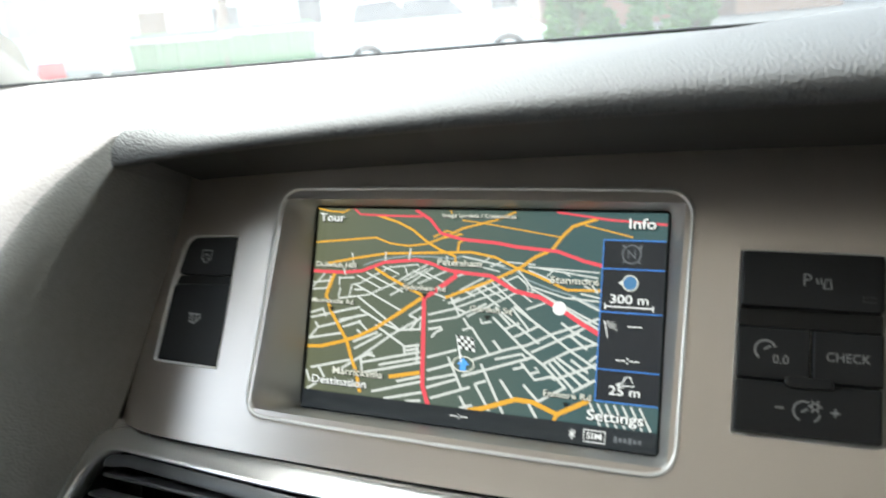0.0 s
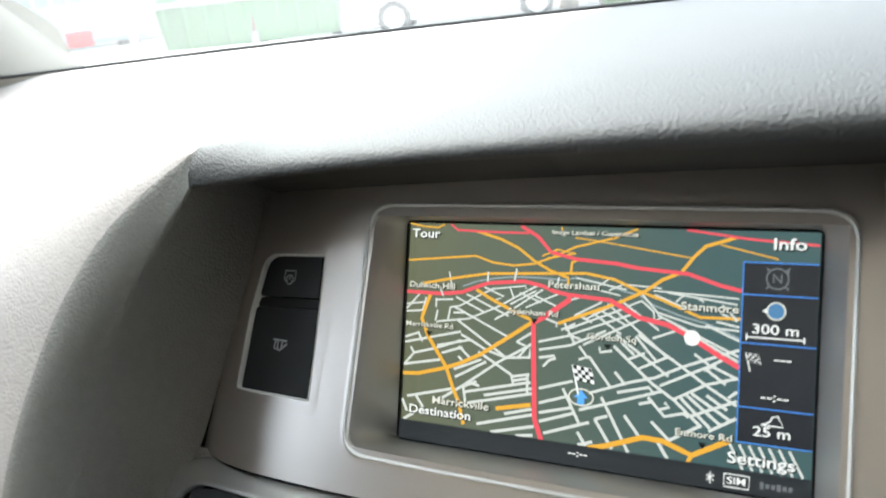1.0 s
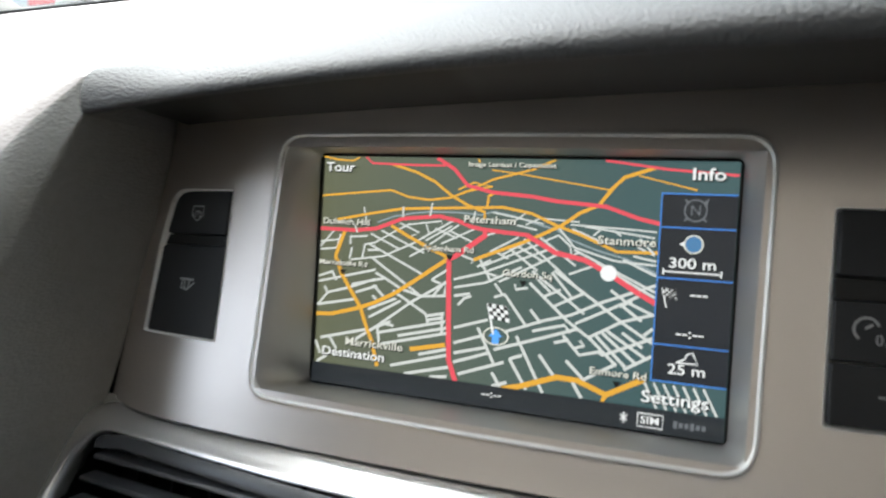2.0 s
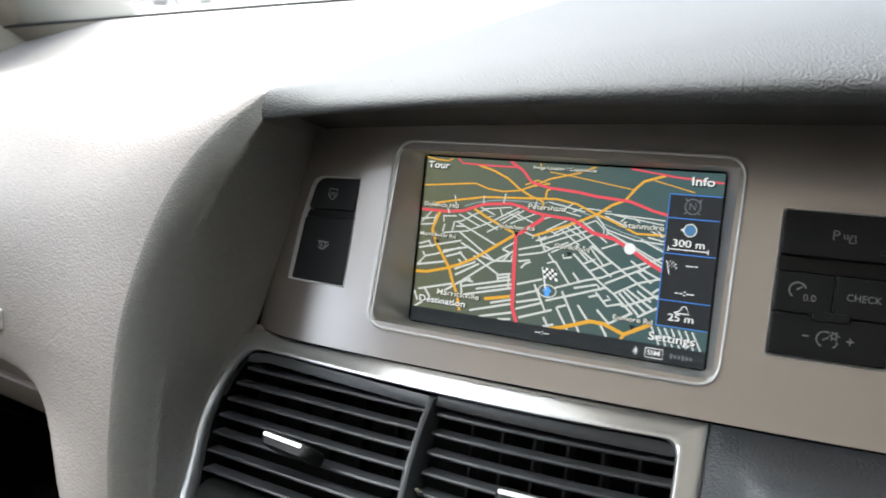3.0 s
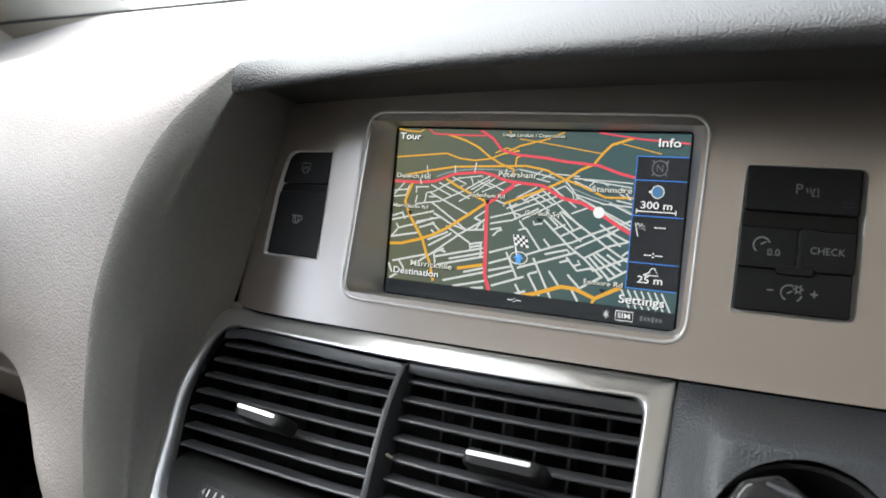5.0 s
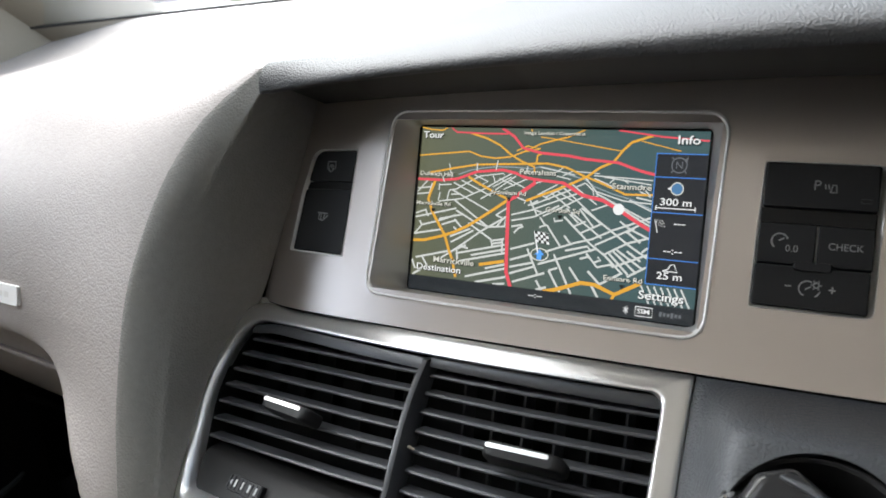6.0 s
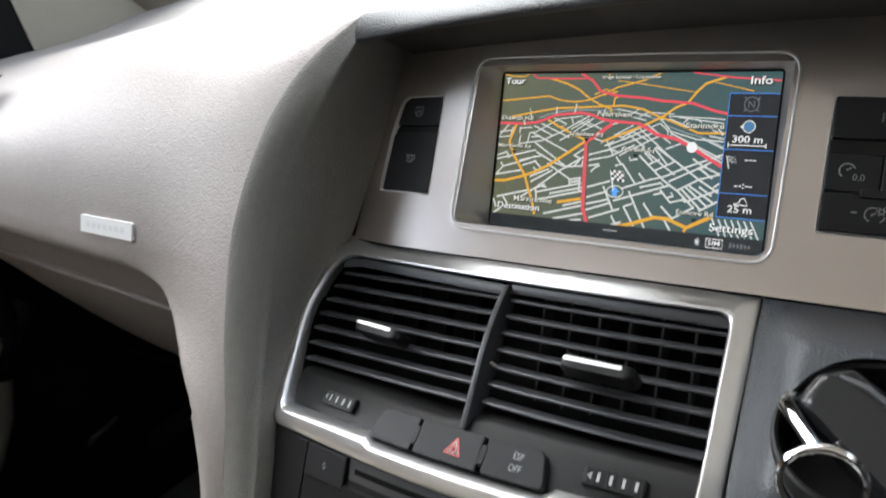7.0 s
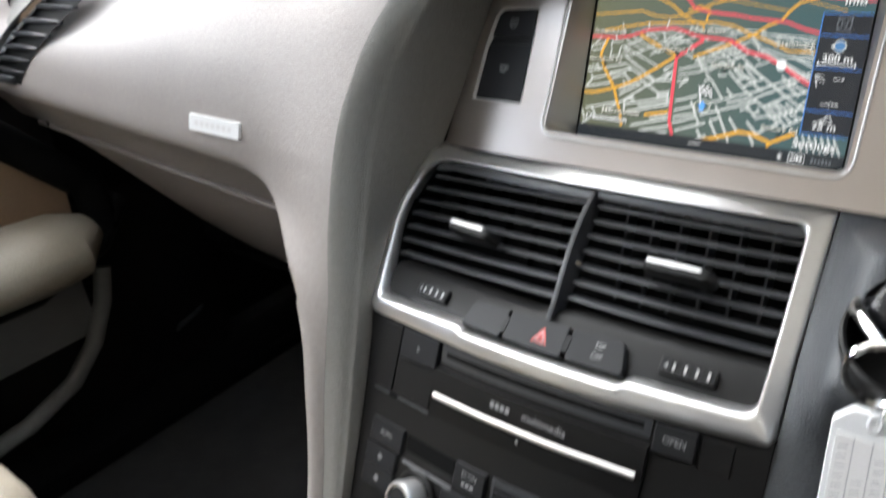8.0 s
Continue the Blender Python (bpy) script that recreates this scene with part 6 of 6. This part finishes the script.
def parked_car(at, turn, mat, label):
    """A hatchback: lofted body, glasshouse, wheels."""
    t = thing("parked_car", label, "car", at)
    m = Matrix.Translation(at) @ pose(0, 0, 0, 0, 0, turn)
    prof = [(-2.10, 0.45, 0.62), (-2.05, 0.30, 0.92), (-1.60, 0.26, 0.98), (-0.9, 0.24, 1.00), (0.4, 0.24, 1.00), (1.0, 0.24, 0.98), (1.75, 0.28, 0.82), (2.08, 0.34, 0.66), (2.14, 0.42, 0.58)]
    loops = [[(x, -0.82, lo), (x, -0.86, lo + 0.2), (x, -0.84, hi - 0.06), (x, -0.70, hi), (x, 0.70, hi), (x, 0.84, hi - 0.06), (x, 0.86, lo + 0.2), (x, 0.82, lo)] for x, lo, hi in prof]
    bm = lofted(loops, True, True, True)
    bmesh.ops.transform(bm, verts=bm.verts[:], matrix=m)
    part("body", bm, mat, t, "", FLAT)
    cab = [(-1.95, 0.98, 0.70), (-1.65, 1.36, 0.62), (-0.6, 1.46, 0.60), (0.2, 1.44, 0.60), (1.05, 0.98, 0.70)]
    loops = [[(x, -w, 0.96), (x, -w + 0.04, h), (x, w - 0.04, h), (x, w, 0.96)] for x, h, w in cab]
    bm = lofted(loops, True, True, True)
    bmesh.ops.transform(bm, verts=bm.verts[:], matrix=m)
    part("roof", bm, mat, t, "", FLAT)
    for x0, x1 in ((-1.55, -0.75), (-0.65, 0.25)):
        for sy in (-1, 1):
            bm = bmesh.new()
            bm.faces.new([bm.verts.new(m @ Vector(p)) for p in ((x0, sy * 0.700, 1.02), (x1 + 0.35, sy * 0.700, 1.02), (x1, sy * 0.606, 1.38), (x0 + 0.1, sy * 0.606, 1.35))])
            part("side_window", bm, DARKGLASS, t, "", FLAT, False)
    for x in (-1.3, 1.35):
        for sy in (-1, 1):
            wm = m @ pose(x, sy * 0.80, 0.31)
            w = part("wheel", disc_stack([(0.20, 0.06), (0.30, 0.09), (0.31, 0.05), (0.31, -0.05), (0.30, -0.09), (0.20, -0.06)], 28, wm), TYRE, t, "black tyre", FLAT)
            part("rim", disc_stack([(0.20, 0.07), (0.19, 0.085), (0.19, -0.085), (0.20, -0.07)], 20, wm), SATIN, w, "silver wheel rim", FLAT)
    return t


p, az = outside(25.2, 16.5)
parked_car(p, az - 2, CARWHITE, "white parked hatchback across the street")


def waste_bin(at, turn):
    """A large green steel waste container with ribs and a pale rim."""
    t = thing("waste_container", "large green steel waste container with ribbed sides", "waste container", at, "containers across the street")
    m = Matrix.Translation(at) @ pose(0, 0, 0, 0, 0, turn)
    bm = lofted([[(-0.95 + q, -0.55 + q * 0.5, z), (0.95 - q, -0.55 + q * 0.5, z), (0.95 - q, 0.55 - q * 0.5, z), (-0.95 + q, 0.55 - q * 0.5, z)] for q, z in ((0.12, 0.15), (0.02, 1.05), (0.0, 1.10), (0.10, 1.22))], True, True, True)
    bmesh.ops.transform(bm, verts=bm.verts[:], matrix=m)
    part("tub", bm, BINGREEN, t, "", FLAT)
    part("rim", box(-1.0, 1.0, -0.60, -0.55, 1.02, 1.12, 0.01, m=m), RENDER, t, "pale rim", FLAT)
    for k in range(5):
        x = -0.8 + 0.4 * k
        part("rib", box(x - 0.04, x + 0.04, -0.57, -0.46, 0.20, 1.02, 0.01, m=m), BINGREEN, t, "", FLAT)
    for x in (-0.75, 0.75):
        part("castor", disc_stack([(0.08, 0.04), (0.10, 0.02), (0.10, -0.02), (0.08, -0.04)], 16, m @ pose(x, -0.4, 0.10)), TYRE, t, "", FLAT)
    return t


for az in (42.3, 36.4):
    p, a = outside(az, 18.0)
    waste_bin(p, a)
p, a = outside(50.3, 14.0)
truck = thing("utility_truck", "pale blue utility truck parked with its tail towards the car", "truck", p)
m = Matrix.Translation(p) @ pose(0, 0, 0, 0, 0, a + 4)
part("box_body", box(-1.1, 1.1, 0, 3.8, 0.75, 2.7, 0.04, m=m), TRUCKBLUE, truck, "pale blue box", FLAT)
part("tail_board", box(-1.05, 1.05, -0.06, 0.0, 0.80, 1.35, 0.02, m=m), TRUCKBLUE, truck, "", FLAT)
part("bumper", box(-1.05, 1.05, -0.12, -0.02, 0.50, 0.66, 0.03, m=m), BEZEL, truck, "grey bumper", FLAT)
for x in (-0.78, 0.05):
    part("tail_lamp", box(x - 0.19, x + 0.19, -0.13, -0.06, 0.72, 0.95, 0.02, m=m), LAMPRED, truck, "red tail lamp", FLAT)
for k in range(9):
    x = -0.95 + 0.24 * k
    part("rail", box(x - 0.02, x + 0.02, -0.10, -0.06, 1.35, 2.6, 0.005, m=m), BEZEL, truck, "", FLAT)
for x in (-0.85, 0.85):
    part("wheel", disc_stack([(0.30, 0.12), (0.42, 0.14), (0.42, -0.14), (0.30, -0.12)], 24, m @ pose(x, 0.8, 0.42, 0, 0, 90)), TYRE, truck, "black tyre", FLAT)


def pole(az, d, h, r, mat, label):
    p, a = outside(az, d)
    t = thing("street_pole", label, "pole", p)
    part("shaft", tube([p, p + Vector((0, 0, h * 0.5)), p + Vector((0.02, 0, h))], [r, r * 0.9, r * 0.7], 12), mat, t, "", FLAT)
    part("cap", disc_stack([(r * 0.75, -0.03), (r * 0.75, 0.02), (r * 0.3, 0.05)], 12, Matrix.Translation(p + Vector((0.02, 0, h))) @ pose(0, 0, 0, -90)), mat, t, "", FLAT)


pole(46.9, 13.0, 5.0, 0.06, RENDER, "white painted street pole")
pole(32.4, 19.0, 7.0, 0.12, BEZEL, "grey concrete street pole")


def leafy(parent, centre, spread, count, seed, size):
    """A crown of many small leaves with gaps and an uneven outline."""
    rnd = random.Random(seed)
    verts, faces = [], []
    lobes = [Vector((rnd.uniform(-1, 1) * spread[0], rnd.uniform(-1, 1) * spread[1], rnd.uniform(-0.8, 1) * spread[2])) for _ in range(14)]
    for _ in range(count):
        lobe = rnd.choice(lobes)
        d = Vector((rnd.gauss(0, 1), rnd.gauss(0, 1), rnd.gauss(0, 1))).normalized() * rnd.uniform(0.5, 1.0) * 0.42
        c = Vector(centre) + lobe + Vector((d.x * spread[0], d.y * spread[1], d.z * spread[2]))
        u = Vector((rnd.gauss(0, 1), rnd.gauss(0, 1), rnd.gauss(0, 0.6))).normalized() * size * rnd.uniform(0.6, 1.3)
        v = u.cross(Vector((rnd.gauss(0, 1), rnd.gauss(0, 1), rnd.gauss(0, 1)))).normalized() * u.length * 0.45
        n = len(verts)
        verts += [c - u, c + v, c + u, c - v]
        faces.append((n, n + 1, n + 2, n + 3))
    me = bpy.data.meshes.new("crown")
    me.from_pydata([tuple(v) for v in verts], [], faces)
    me.materials.append(LEAF)
    ob = new("crown", me)
    ob.parent = parent
    bpy.context.view_layer.update()
    ob.matrix_parent_inverse = parent.matrix_world.inverted()
    return tagged(ob, "green leaves")


def shrub(az, d, spread, seed, label):
    p, a = outside(az, d)
    t = thing("shrub", label, "shrub", p, "plants across the street")
    for k in range(4):
        q = p + Vector((0.3 * math.cos(2 * k), 0.3 * math.sin(2 * k), spread[2] * 0.9))
        part("stem", tube([p + Vector((0.05 * k - 0.1, 0, 0)), p.lerp(q, 0.5), q], [0.03, 0.02, 0.008], 6), BARK, t, "", FLAT)
    leafy(t, p + Vector((0, 0, spread[2] * 1.1)), spread, 1500, seed, 0.10)


shrub(15.8, 14.0, (0.45, 0.4, 0.75), 3, "light green leafy shrub by the street")
shrub(12.6, 14.5, (0.40, 0.4, 0.65), 4, "light green leafy shrub by the street")
shrub(9.0, 15.5, (0.6, 0.5, 0.6), 6, "low green shrub by the wall")


def tree(az, d, h, seed):
    p, a = outside(az, d)
    rnd = random.Random(seed)
    t = thing("street_tree", "street tree with a brown trunk and green crown", "tree", p, "trees across the street")
    top = p + Vector((0.2, 0.1, h * 0.62))
    part("trunk", tube([p, p.lerp(top, 0.4) + Vector((0.06, 0, 0)), top], [0.20, 0.15, 0.08], 10), BARK, t, "brown trunk", FLAT)
    for k in range(5):
        b = p.lerp(top, 0.6 + 0.08 * k)
        e = b + Vector((1.3 * math.cos(2.5 * k), 1.3 * math.sin(2.5 * k), 0.9 + 0.2 * k))
        part("limb", tube([b, b.lerp(e, 0.5) + Vector((0, 0, 0.15)), e], [0.07, 0.045, 0.015], 7), BARK, t, "", FLAT)
    leafy(t, p + Vector((0, 0, h * 0.85)), (1.5, 1.5, 1.2), 2600, seed, 0.16)


tree(18.3, 17.5, 6.0, 11)
tree(39.5, 26.0, 8.0, 12)


def house(az, d, width, storeys, mat, label):
    """A street house with a roof, a door and windows set in."""
    p, a = outside(az, d)
    t = thing("house", label, "house", p, "houses across the street")
    m = Matrix.Translation(p) @ pose(0, 0, 0, 0, 0, a)
    h = 3.0 * storeys
    part("wall", box(-width / 2, width / 2, 0, 6, -0.5, h, 0.02, m=m), mat, t, "", FLAT)
    bm = lofted([[(x, -0.4, h), (x, 3.0, h + 2.2), (x, 6.4, h)] for x in (-width / 2 - 0.3, width / 2 + 0.3)], True, True, True)
    bmesh.ops.transform(bm, verts=bm.verts[:], matrix=m)
    part("roof", bm, ROOFT, t, "grey tiled roof", FLAT, False)
    n = int(width // 2.2)
    for f in range(storeys):
        for k in range(n):
            x, z = -width / 2 + (k + 0.5) * width / n, 0.9 + 3.0 * f
            if f == 0 and k == n // 2:
                part("door", box(x - 0.5, x + 0.5, -0.05, 0.05, 0.0, 2.1, 0.01, m=m), BARK, t, "brown door", FLAT)
                continue
            w = part("window", box(x - 0.6, x + 0.6, -0.04, 0.06, z, z + 1.3, 0.01, m=m), CARWHITE, t, "white window frame", FLAT)
            part("pane", box(x - 0.52, x + 0.52, -0.05, -0.035, z + 0.08, z + 1.22, 0.0, m=m), DARKGLASS, w, "dark pane", FLAT)
    return t


house(46, 34, 11, 1, RENDER, "pale rendered single-storey house with a grey roof")
house(27, 33, 10, 1, RENDER, "pale rendered single-storey house with a grey roof")
house(9, 30, 10, 1, BRICK, "brown brick single-storey house with a grey roof")
house(62, 36, 11, 2, BRICK, "brown brick two-storey house with a grey roof")
